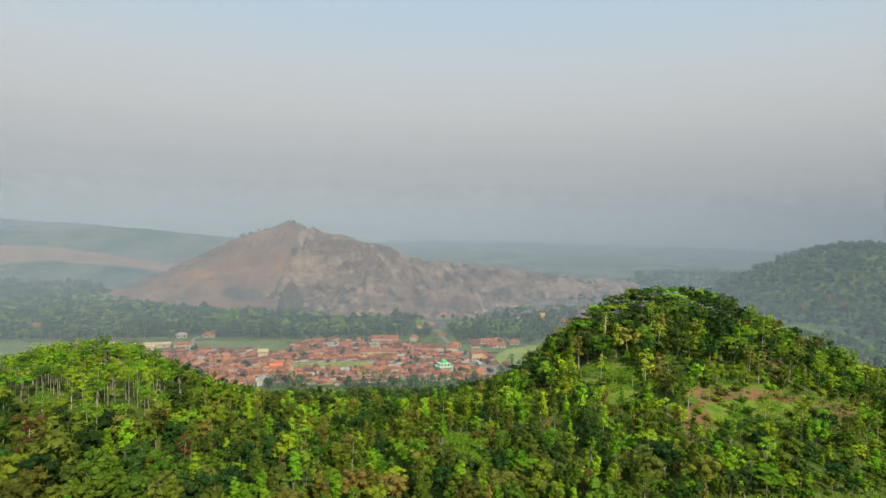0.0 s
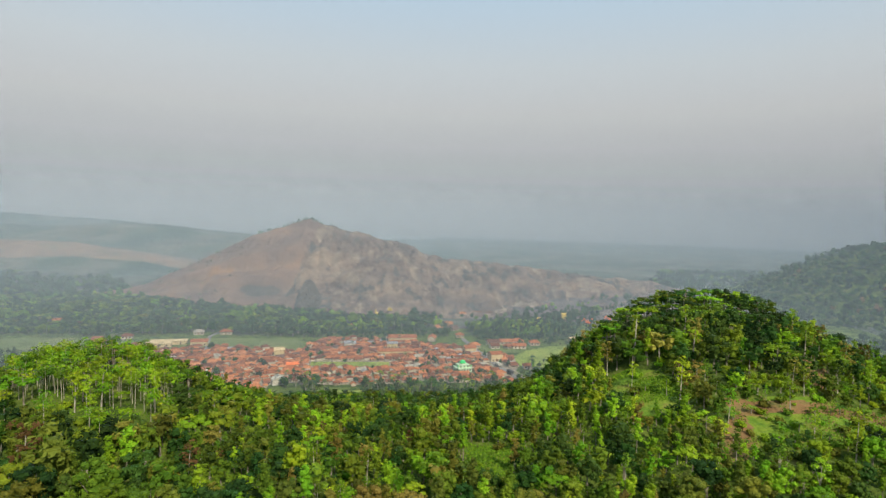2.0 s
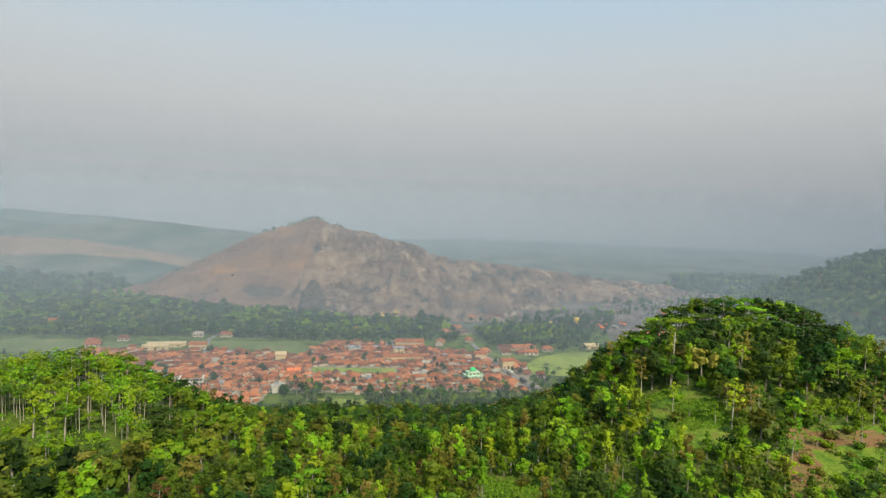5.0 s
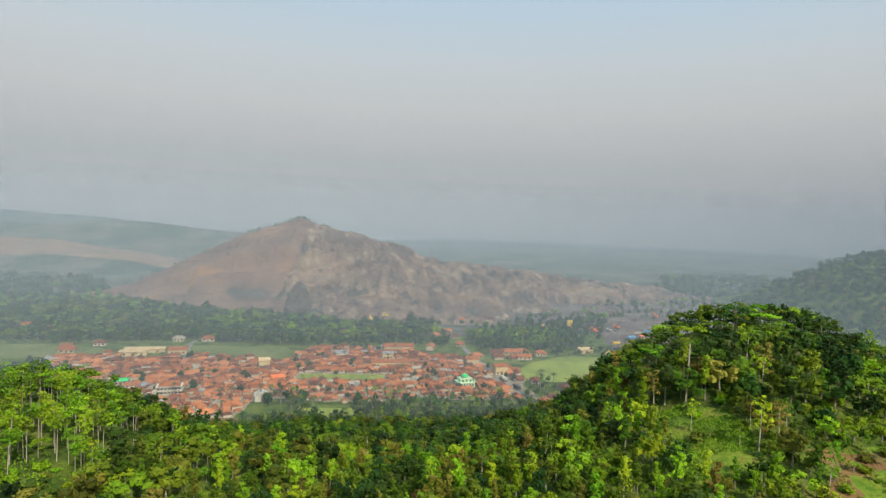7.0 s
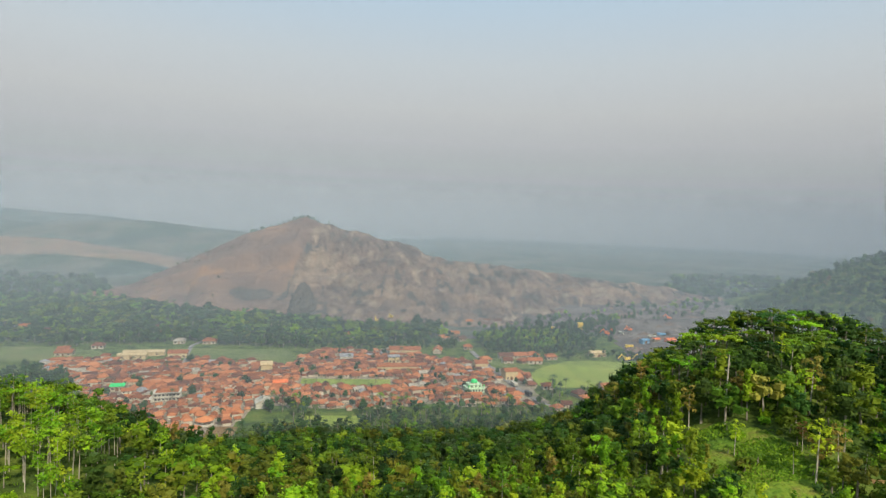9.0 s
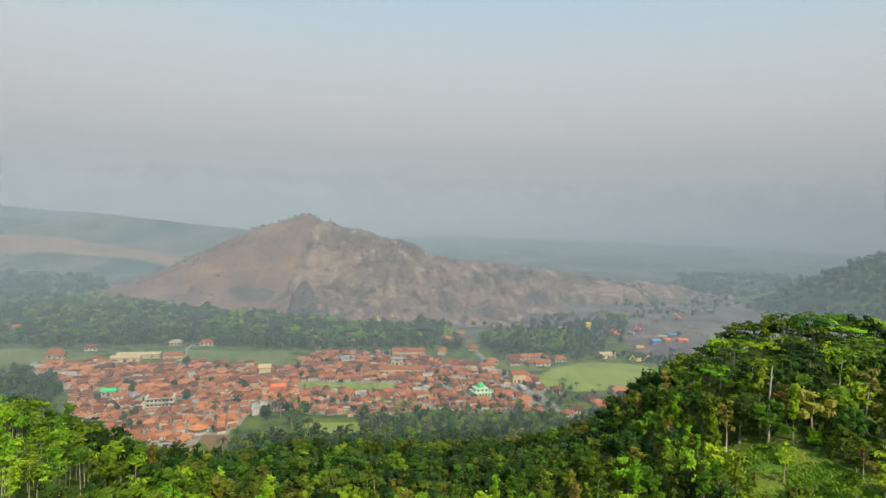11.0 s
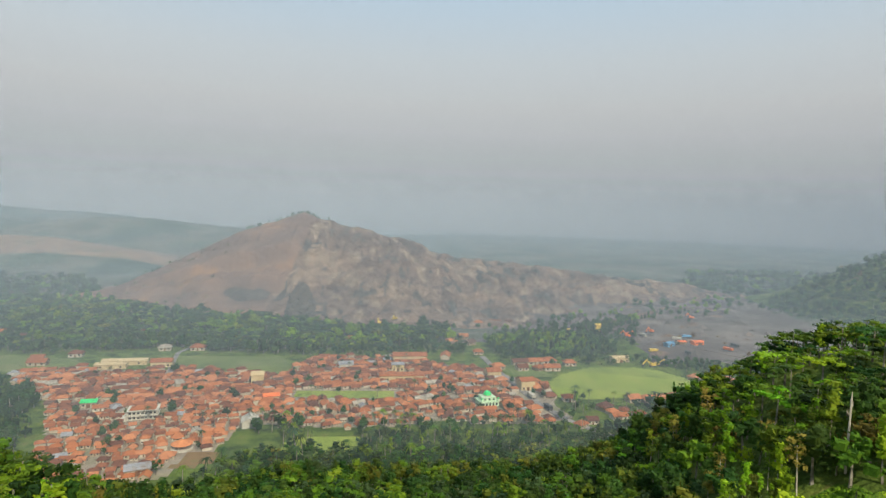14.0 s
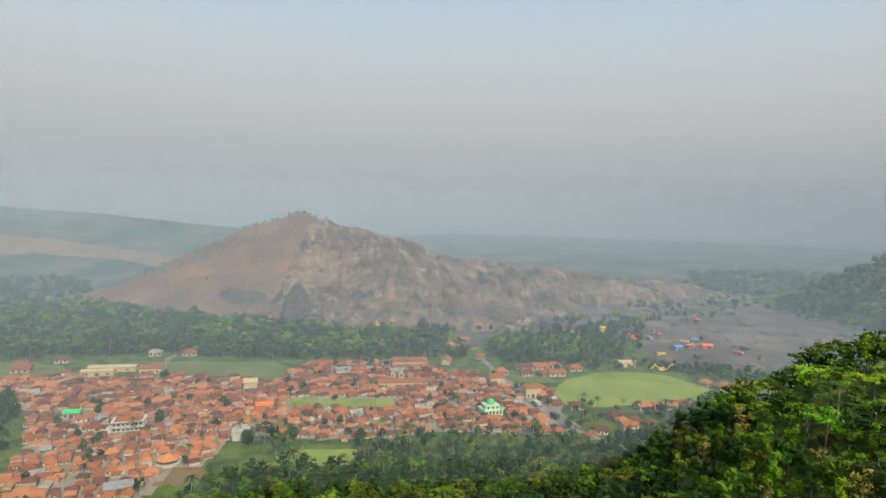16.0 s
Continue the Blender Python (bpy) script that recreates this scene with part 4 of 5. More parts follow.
def house_quads(kind):
    """Quads by part of one house: walls, roof, door, windows."""
    w, d, h, rise, form = kind
    out = {"wall": Quads(), "roof": Quads(), "door": Quads(), "window": []}
    walls(out["wall"], w, d, h, rise if form == "gable" else 0)
    if form == "hip":
        hip_roof(out["roof"], w, d, h - 0.05, rise, 0.7)
    elif form == "gable":
        gable_roof(out["roof"], w, d, h - 0.05, rise, 0.6)
    else:  # hipped main roof and a porch roof before it
        hip_roof(out["roof"], w, d, h - 0.05, rise, 0.6)
        v, f = box(-w * 0.35, -d / 2 - 2.2, h - 0.75, w * 0.35, -d / 2 - 0.5, h - 0.6)
        v = [(x, y, z + (0.6 if y > -d / 2 - 1 else 0)) for x, y, z in v]
        out["roof"].add(v, f)
        for x in (-w * 0.33, w * 0.33):
            out["wall"].add(*box(x - 0.12, -d / 2 - 2.0, -0.6, x + 0.12, -d / 2 - 1.76, h - 0.7))
    y = -d / 2
    out["door"].add(*box(-0.5, y - 0.06, -0.1, 0.5, y + 0.02, 2.05))
    for x in (-w * 0.31, w * 0.31):
        out["window"].append(Quads().add(*box(x - 0.75, y - 0.05, 0.9, x + 0.75, y + 0.02, 2.1)))
    out["window"].append(Quads().add(*box(w / 2 - 0.02, -0.7, 0.9, w / 2 + 0.05, 0.7, 2.1)))
    return out


KINDS = [(9, 7, 2.8, 2.2, "hip"), (11, 7.5, 2.8, 2.4, "hip"), (8, 7, 2.7, 2.3, "gable"), (12, 7, 2.8, 2.3, "gable"), (10, 8, 2.9, 2.6, "porch"), (7.5, 6.5, 2.7, 1.9, "hip"), (9, 7, 5.2, 2.1, "hip"), (13, 8.5, 3.0, 2.8, "porch")]
HOUSE_LABELS = {"hip": "single-storey plastered house with hipped orange clay-tile roof", "gable": "plastered house with gabled orange-brown clay-tile roof", "porch": "plastered house with hipped clay-tile roof and porch"}


def build_house(kind, roof=ROOF, wall=WALL):
    """A house at the origin: an Empty with its parts."""
    g = house_quads(kind)
    ob = new("house")
    part("wall", g["wall"], wall, ob)
    part("roof", g["roof"], roof, ob, "weathered clay-tile roof")
    part("door", g["door"], DOOR, ob)
    for wq in g["window"]:
        part("window", wq, GLASS, ob)
    label = HOUSE_LABELS[kind[4]] if kind[2] < 5 else "two-storey plastered house with hipped orange clay-tile roof"
    return tagged(ob, label, "house", "houses of the village")


SPECIAL = [(64, 468, 10), (-131, 446, 12), (-71, 433, 7), (-168, 464, 6), (-68, 475, 6), (-96, 402, 7.5), (-185, 552, 20), (-85, 511, 6)]
FIELDS = [[(-60, 497), (10, 497), (12, 475), (-58, 476)], [(-52, 420), (-6, 420), (-10, 392), (-56, 390)], [(-100, 376), (-76, 380), (-72, 398), (-96, 399)]]


def near_road(x, y):
    return any(c[0][1] < y and abs(x - np.interp(-y if flip else y, *((np.array(c)[:, 1], np.array(c)[:, 0]))) ) < w for c, flip, w in (
        (((128, 405), (106, 440), (97, 470), (90, 510), (82, 575), (84, 610), (76, 660)), False, 6.5), (((-146, 528), (-154, 552), (-162, 590)), False, 4.5)))


def village_plan():
    rng = np.random.RandomState(5)
    out = []
    turn = radians(14)
    for gy in np.arange(-160, 190, 5.1):
        x = -330 + rng.uniform(0, 6)
        while x < 260:
            step = rng.uniform(5.0, 7.9)
            u, v = x + step / 2, gy + rng.uniform(-1.4, 1.4)
            X, Y = -50 + u * math.cos(turn) - v * math.sin(turn), 470 + u * math.sin(turn) + v * math.cos(turn)
            x += step
            if not inside(X, Y, VILLAGE) or any(inside(X, Y, f) for f in FIELDS) or any(math.hypot(X - a, Y - b) < r for a, b, r in SPECIAL) or near_road(X, Y) or rng.rand() < (0.08 if X < -40 else 0.16):
                continue
            k = rng.choice(len(KINDS), p=[0.15, 0.11, 0.24, 0.17, 0.10, 0.13, 0.06, 0.04])
            out.append((X, Y, int(k), math.degrees(turn) + rng.choice([0, 0, 90, 180]) + rng.normal(0, 9), rng.uniform(0.5, 0.74)))
    for X, Y, k, r in ((170, 473, 0, 5), (160, 474, 2, 10), (180, 475, 5, 0), (189, 478, 0, 20), (235, 512, 1, 10), (226, 520, 5, 40), (135, 458, 0, 30), (106, 563, 3, 5), (118, 565, 3, 5), (130, 567, 1, 8),
                       (73, 655, 2, 0), (60, 660, 5, 20), (-215, 657, 0, 10), (-330, 650, 2, 30), (115, 726, 3, 0), (130, 727, 2, 0), (98, 724, 5, 0), (145, 560, 0, 0), (-30, 640, 0, 0), (-175, 600, 0, 10), (-150, 602, 1, 5),
                       (-232, 578, 0, 10), (-245, 552, 3, 5), (60, 635, 0, 10), (76, 631, 2, 35), (78, 596, 5, 0), (49, 581, 3, 80), (86, 550, 0, 15), (104, 547, 2, 10), (117, 547, 5, 35), (127, 547, 3, 0), (32, 552, 0, 80), (-251, 563, 2, 15), (-303, 635, 5, 10), (-196, 631, 3, 35), (248, 513, 0, 0), (254, 508, 2, 80), (137, 450, 5, 15), (138, 442, 3, 10), (111, 429, 0, 35), (119, 435, 2, 0), (22, 691, 5, 80), (6, 664, 3, 15), (145, 452, 5, 60), (152, 446, 0, 20), (118, 475, 5, 0)):
        out.append((X, Y, k, r, 1.0))
    return out


HOUSES = sorted(village_plan(), key=lambda h: h[1])
bases, far_q = {}, Quads()
pick = np.random.RandomState(9)
for n, (X, Y, k, r, s) in enumerate(HOUSES):
    z = float(height(X, Y))
    odd = pick.choice(4, p=[0.91, 0.02, 0.04, 0.03])  # some roofs of zinc, pale cement or dark old tiles
    if n < 300:
        m = pose(X, Y, z + 0.1, 0, 0, r)
        key = (k, odd if k in (0, 2, 5) else 0)
        if key not in bases:
            b = bases[key] = build_house(KINDS[k], [ROOF, SHEET_METAL, CEMENT, OLD_TILE][key[1]])
            if key[1]:
                tagged(b, "small plastered house with " + ("zinc sheet", "pale cement", "dark weathered tile")[key[1] - 1] + " roof")
            b.scale = (0.59 + 0.02 * (k % 3),) * 3
            b.matrix_basis = m @ Matrix.Diagonal((*b.scale, 1))
        else:
            copy_thing(bases[key], m @ Matrix.Diagonal((1.3 * s, 1.3 * s, 1.2 * s + 0.12, 1)) if s < 0.9 else m @ Matrix.Diagonal((1.3, 1.3, 1.3, 1)))
    else:
        g = house_quads(KINDS[k])
        R = np.array(Matrix.Rotation(radians(r), 3, "Z")) * s
        for qq, i in [(g["wall"], 0), (g["roof"], 1 if not odd else 3 + odd), (g["door"], 2)] + [(wq, 3) for wq in g["window"]]:
            v, f, _ = qq.arrays()
            far_q.add(v @ R.T + np.array([X, Y, z + 0.1]), f, i)
tagged(new("village_houses", far_q.mesh("village_houses", [WALLS, ROOFS, DOOR, GLASS, SHEET_METAL, CEMENT, OLD_TILE])), "crowded plastered houses with orange clay-tile roofs", "houses", kind="stuff")


# ---- buildings of their own ----
def dome_quads(r, z, n=14, m=7, squash=1.0):
    v, f = [], []
    for j in range(m + 1):
        a = (math.pi / 2) * j / m * 0.985
        for i in range(n):
            b = 2 * math.pi * i / n
            bulge = 1 + 0.08 * math.sin(2 * a)
            v.append((r * bulge * math.cos(a) * math.cos(b), r * bulge * math.cos(a) * math.sin(b), z + r * squash * math.sin(a)))
    for j in range(m):
        for i in range(n):
            f.append((j * n + i, j * n + (i + 1) % n, (j + 1) * n + (i + 1) % n, (j + 1) * n + i))
    return v, f


def mosque(x, y):
    ob = new("mosque")
    ob.matrix_basis = pose(x, y, float(height(x, y)), 0, 0, 14) @ Matrix.Diagonal((0.72, 0.72, 0.72, 1))
    part("wall", Quads().add(*box(-8, -7, -0.5, 8, 7, 4.0)).add(*box(-6, -5, 4.3, 6, 5, 7.2)), PALE_GREEN, ob, "pale green plastered walls on two storeys")
    part("roof_slab", Quads().add(*box(-8.6, -7.6, 4.0, 8.6, 7.6, 4.3)).add(*box(-6.4, -5.4, 7.2, 6.4, 5.4, 7.5)), PALE_GREEN, ob, "pale green roof slabs")
    part("drum", Quads().add(*tube([(0, 0, 7.4), (0, 0, 8.6)], [3.1, 3.1], 16)), WHITE, ob)
    dome = part("dome", Quads().add(*dome_quads(3.3, 8.5, squash=1.05)), GREEN_PAINT, ob, "vivid green dome", True)
    part("finial", Quads().add(*tube([(0, 0, 11.8), (0, 0, 13.2)], [0.12, 0.04], 6)), YELLOW, dome)
    for wx in (-6, -3, 0, 3, 6):
        part("window", Quads().add(*box(wx - 0.8, -7.06, 1.0, wx + 0.8, -6.98, 3.2)), GLASS, ob)
    for wx in (-4, 0, 4):
        part("window", Quads().add(*box(wx - 0.8, -5.06, 5.0, wx + 0.8, -4.98, 6.8)), GLASS, ob)
    for cx in (-7.6, 7.6):
        t = part("turret", Quads().add(*tube([(cx, -6.6, 4.2), (cx, -6.6, 6.6)], [0.8, 0.8], 10)), PALE_GREEN, ob)
        v, f = dome_quads(0.95, 6.6, 10, 5)
        part("turret_dome", Quads().add(np.array(v) + (cx, -6.6, 0), f), GREEN_PAINT, t, "small green dome", True)
    return tagged(ob, "pale green mosque with a vivid green dome", "mosque")


mosque(64, 468)


def school(x, y):
    ob = new("public_hall")
    ob.matrix_basis = pose(x, y, float(height(x, y)), 0, 0, 12) @ Matrix.Diagonal((0.74, 0.74, 0.62, 1))
    part("wall", Quads().add(*box(-10, -6, -0.5, 10, 6, 8.2)).add(*box(-16, -8, -0.5, -10, 2, 3.4)), WHITE, ob, "white rendered walls")
    part("floor_slab", Quads().add(*box(-10.8, -7.4, 3.8, 10.8, 6.6, 4.1)).add(*box(-10.8, -7.4, 8.2, 10.8, 6.6, 8.5)), WHITE, ob, "white balcony slabs")
    part("parapet", Quads().add(*box(-10.8, -7.4, 4.1, 10.8, -7.2, 5.0)), WHITE, ob)
    rq = Quads()
    hip_roof(rq, 17, 10.5, 8.6, 2.6, 0.4)
    part("roof", rq, ROOFS, ob, "red-orange hipped tile roof")
    for z0 in (1.0, 5.2):
        for wx in np.arange(-8.4, 9, 2.8):
            part("window", Quads().add(*box(wx - 0.9, -6.07, z0, wx + 0.9, -5.98, z0 + 1.7)), GLASS, ob)
    for px in np.arange(-10.5, 11, 3.5):
        part("post", Quads().add(*box(px - 0.13, -7.3, -0.5, px + 0.13, -7.04, 8.2)), WHITE, ob)
    return tagged(ob, "white two-storey public hall with red tiled roof", "hall")


school(-131, 446)


def shed(x, y, turn, w, d, h, rise, roof_mat, wall_mat, label, name="house", form="gable", category="house"):
    ob = new(name)
    ob.matrix_basis = pose(x, y, float(height(x, y)), 0, 0, turn)
    wq, rq = Quads(), Quads()
    walls(wq, w, d, h, rise if form == "gable" else 0)
    (gable_roof if form == "gable" else hip_roof)(rq, w, d, h - 0.04, rise, 0.5)
    part("wall", wq, wall_mat, ob)
    part("roof", rq, roof_mat, ob)
    part("door", Quads().add(*box(-1, -d / 2 - 0.06, -0.1, 1, -d / 2 + 0.02, 2.3)), DOOR, ob)
    for wx in (-w * 0.32, w * 0.32):
        part("window", Quads().add(*box(wx - 0.7, -d / 2 - 0.05, 0.9, wx + 0.7, -d / 2 + 0.02, 2.1)), GLASS, ob)
    return tagged(ob, label, category)


shed(-71, 433, 100, 10, 8, 3.4, 2.2, WHITE, WHITE, "white-roofed gabled house beside the trees")
shed(-168, 464, 10, 8, 6, 3.2, 1.2, GREEN_PAINT, WALLS, "small house under a bright green sheet roof")
shed(-68, 475, 15, 9, 7, 3.6, 1.2, ORANGE, CREAM, "house with a vivid orange new roof")
shed(-106, 376, 20, 10, 7, 3.0, 1.6, SHEET_METAL, WALLS, "house with pale sheet-metal roof at the village edge")
shed(-84, 512, 10, 8, 7, 6.0, 2.0, CREAM, CREAM, "tall yellow-cream house among the tiled roofs")
shed(96, 500, 12, 10, 8, 6.5, 1.8, ROOFS, CREAM, "cream two-storey house beside the road")
shed(78, 527, 8, 10, 9, 5.5, 2.0, ROOFS, CREAM, "yellow-cream house at the road bend")
shed(10, 545, 5, 9, 7, 5.0, 1.2, SHEET_METAL, CREAM, "cream house with grey sheet roof")
shed(-28, 548, 8, 10, 7, 4.2, 1.8, SHEET_METAL, WHITE, "white house with grey sheet-metal roof")
shed(20, 572, 3, 26, 9, 5.0, 2.2, ROOFS, CREAM, "long cream building with tiled roof")
shed(12, 520, 4, 30, 8, 4.0, 1.8, ROOFS, CREAM, "long cream school building with brown tiled roof")
shed(-187, 556, 8, 30, 7, 3.4, 1.2, CREAM, CREAM, "long cream compound building with pale roof")
shed(-192, 545, 8, 20, 6, 3.4, 1.2, CREAM, CREAM, "low cream compound building with pale roof")
shed(-160, 552, 8, 14, 8, 4.0, 2.0, ROOFS, CREAM, "cream compound building with tiled roof")
shed(188, 566, 5, 14, 7, 3.6, 1.4, CREAM, CREAM, "ochre site office at the quarry yard", "site_office", category="office")
shed(206, 666, 0, 4.5, 4.5, 8.5, 1.0, YELLOW, YELLOW, "tall yellow crusher house below the mountain", "crusher_house", category="building")
shed(246, 600, 20, 8, 5, 3.2, 1.0, BLUE, BLUE, "blue sheet-metal workshop in the quarry yard", "workshop", category="workshop")
shed(272, 601, 15, 10, 5, 2.6, 1.2, ORANGE, ORANGE, "vivid orange tarpaulin shelter in the quarry yard", "shelter", category="shelter")
shed(259, 604, 5, 7, 4, 2.6, 0.9, ORANGE, CREAM, "orange-roofed shelter in the quarry yard", "shelter", category="shelter")


def pavilion(x, y):
    ob = new("pavilion")
    ob.matrix_basis = pose(x, y, float(height(x, y))) @ Matrix.Diagonal((0.78, 0.78, 0.78, 1))
    part("plinth", Quads().add(*tube([(0, 0, -0.5), (0, 0, 0.7), (0, 0, 0.71)], [6.6, 6.6, 0.1], 12)), WHITE, ob, "white plinth wall")
    part("roof", Quads().add(*tube([(0, 0, 3.3), (0, 0, 3.5), (0, 0, 5.6), (0, 0, 6.2)], [6.4, 6.6, 1.6, 0.05], 12)), ORANGE_TILE, ob, "orange round tiled roof")
    for k in range(12):
        a = k * math.pi / 6
        part("post", Quads().add(*tube([(5.9 * math.cos(a), 5.9 * math.sin(a), 0.6), (5.9 * math.cos(a), 5.9 * math.sin(a), 3.4)], [0.16, 0.16], 6)), WHITE, ob)
    return tagged(ob, "round open pavilion with orange tiled roof and white posts", "pavilion")


ORANGE_TILE = material("bright_clay_tiles", [(0.50, 0.17, 0.06), (0.62, 0.24, 0.09)], scale=0.4, bump=0.3, bump_scale=4)
pavilion(-96, 402)


# ---- quarry machines and heaps ----
def excavator(x, y, turn, paint, label):
    ob = new("excavator")
    ob.matrix_basis = pose(x, y, float(max(height(x, y), mountain(x, y) if y > 700 else -9)), 0, 0, turn)
    for s in (-1.2, 1.2):
        part("track", Quads().add(*box(s - 0.4, -2.2, 0, s + 0.4, 2.2, 0.95)), DARK, ob)
    part("body", Quads().add(*box(-1.5, -2.4, 1.1, 1.5, 1.6, 2.5)), paint, ob)
    cab = part("cab", Quads().add(*box(-1.45, 0.2, 2.5, -0.2, 1.7, 3.5)), paint, ob)
    part("window", Quads().add(*box(-1.4, 1.68, 2.6, -0.25, 1.74, 3.4)), GLASS, cab)
    boom = Quads()
    boom.add([(-0.1, 1.4, 1.8), (0.5, 1.4, 1.8), (0.5, 4.6, 5.2), (-0.1, 4.6, 5.2), (-0.1, 1.4, 2.6), (0.5, 1.4, 2.6), (0.5, 4.5, 6.0), (-0.1, 4.5, 6.0)], BOX_F)
    part("boom", boom, paint, ob)
    arm = Quads()
    arm.add([(0, 4.3, 5.0), (0.4, 4.3, 5.0), (0.4, 7.4, 1.6), (0, 7.4, 1.6), (0, 4.6, 5.9), (0.4, 4.6, 5.9), (0.4, 7.9, 2.0), (0, 7.9, 2.0)], BOX_F)
    part("arm", arm, paint, ob)
    part("bucket", Quads().add(*box(-0.5, 6.6, 0.4, 0.9, 7.8, 1.7)), DARK, ob)
    return tagged(ob, label, "excavator")


for x, y, turn, paint, label in ((226, 642, 40, ORANGE, "orange excavator in the quarry yard"), (230, 648, 200, ORANGE, "orange excavator in the quarry yard"), (208, 550, 90, YELLOW, "yellow excavator at the yard edge"),
                                 (213, 552, 250, YELLOW, "yellow excavator at the yard edge"), (255, 655, 120, ORANGE, "orange excavator in the quarry yard"), (-6, 712, 20, YELLOW, "yellow excavator at the mountain foot"),
                                 (10, 716, 160, YELLOW, "yellow excavator at the mountain foot"), (330, 720, 30, ORANGE, "orange excavator in the quarry yard")):
    excavator(x, y, turn, paint, label)


def truck(x, y, turn, paint, label):
    ob = new("dump_truck")
    ob.matrix_basis = pose(x, y, float(height(x, y)) + 0.35, 0, 0, turn)
    cab = part("cab", Quads().add(*box(-1.2, 2.0, 0.6, 1.2, 4.0, 2.9)), paint, ob)
    part("window", Quads().add(*box(-1.1, 3.98, 1.7, 1.1, 4.04, 2.6)), GLASS, cab)
    part("bed", Quads().add([(-1.2, -3.6, 1.0), (1.2, -3.6, 1.0), (1.2, 1.8, 1.0), (-1.2, 1.8, 1.0), (-1.4, -3.9, 2.6), (1.4, -3.9, 2.6), (1.4, 1.9, 2.8), (-1.4, 1.9, 2.8)], BOX_F), paint, ob)
    for wy in (-2.6, -1.2, 3.0):
        for wx in (-1.1, 1.1):
            a = np.arange(10) * math.pi / 5
            v = np.concatenate([np.stack([np.full(10, wx + s), wy + 0.55 * np.cos(a), 0.55 + 0.55 * np.sin(a)], -1) for s in (-0.16, 0.16)] + [[(wx - 0.16, wy, 0.55), (wx + 0.16, wy, 0.55)]])
            f = [(i, (i + 1) % 10, 10 + (i + 1) % 10, 10 + i) for i in range(10)] + [(20, (2 * i + 2) % 10, 2 * i + 1, 2 * i) for i in range(5)] + [(21, 10 + 2 * i, 11 + 2 * i, 10 + (2 * i + 2) % 10) for i in range(5)]
            part("wheel", Quads().add(v, f), DARK, ob)
    return tagged(ob, label, "truck")


for x, y, turn, paint, label in ((288, 580, 30, ORANGE, "orange dump truck on the haul road"), (240, 640, 200, WHITE, "white dump truck on the haul road"), (262, 618, 60, WHITE, "white dump truck in the yard"), (275, 625, 80, BLUE, "blue dump truck in the yard"),
                                 (225, 585, 100, YELLOW, "yellow dump truck in the yard"), (300, 590, 10, DARK, "dark dump truck in the yard"), (250, 575, 170, DARK, "dark dump truck in the yard"), (180, 682, 100, YELLOW, "yellow dump truck below the mountain"),
                                 (150, 676, 95, WHITE, "white dump truck below the mountain"), (95, 480, 10, WHITE, "white truck on the asphalt road"), (100, 458, 190, DARK, "dark truck on the asphalt road")):
    truck(x, y, turn, paint, label)


def heap(x, y, r, h, seed, mat, label):
    n, m = 18, 7
    rng = np.random.RandomState(seed)
    v, f = [], []
    wob = 1 + 0.18 * np.sin(np.arange(n) * 2 * math.pi / n * 3 + seed) + rng.uniform(-0.06, 0.06, n)
    for j in range(m + 1):
        t = j / m
        for i in range(n):
            a = 2 * math.pi * i / n
            rr = r * (1 - t * 0.97) * wob[i]
            v.append((x + rr * math.cos(a), y + rr * math.sin(a) * 0.7, float(height(x, y)) - 0.5 + h * t ** 1.2 + rng.uniform(-0.1, 0.1)))
    for j in range(m):
        for i in range(n):
            f.append((j * n + i, j * n + (i + 1) % n, (j + 1) * n + (i + 1) % n, (j + 1) * n + i))
    return tagged(new("gravel_heap", mesh_of("gravel_heap", v, f, [mat])), label, "gravel heap", "heaps in the quarry yard")


hr = np.random.RandomState(8)
for k in range(80):
    x, y = hr.uniform(215, 400), hr.uniform(575, 800)
    if inside(x, y, QUARRY_AREA):
        heap(x, y, hr.uniform(4, 12), hr.uniform(1.5, 4.5), k, (QUARRY, DARK_ROCK, ROCK)[k % 3], "grey-brown heap of crushed stone")
for x, y, r in ((470, 880, 16), (500, 905, 12), (440, 910, 14), (520, 860, 9)):
    heap(x, y, r, 5, int(x), PALE_ROCK, "whitish heap of crushed limestone")



def rock_spur(x, y, r, h, seed):
    n, m = 28, 14
    rg = np.random.RandomState(seed)
    v, f = [], []
    for j in range(m + 1):
        t = j / m
        for i in range(n):
            a = 2 * math.pi * i / n
            w = 1 + 0.22 * math.sin(3 * a + seed) + rg.uniform(-0.12, 0.12)
            rr = r * (1 - 0.75 * t ** 2.2) * w * (1 if j < m else 0.05) + 0.3
            v.append((x + rr * math.cos(a), y + rr * math.sin(a) * 1.5 + 22 * t, -3 + h * t + rg.uniform(-1, 1)))
    for j in range(m):
        for i in range(n):
            f.append((j * n + i, j * n + (i + 1) % n, (j + 1) * n + (i + 1) % n, (j + 1) * n + i))
    return tagged(new("rock_spur", mesh_of("rock_spur", v, f, [DARK_ROCK])), "dark standing rock spur at the quarried mountain's foot", "rock", kind="structure")


rock_spur(-92, 754, 14, 38, 3)

# ---- trees of the valley and the far slopes ----
vr = np.random.RandomState(21)
valley, far = [], []


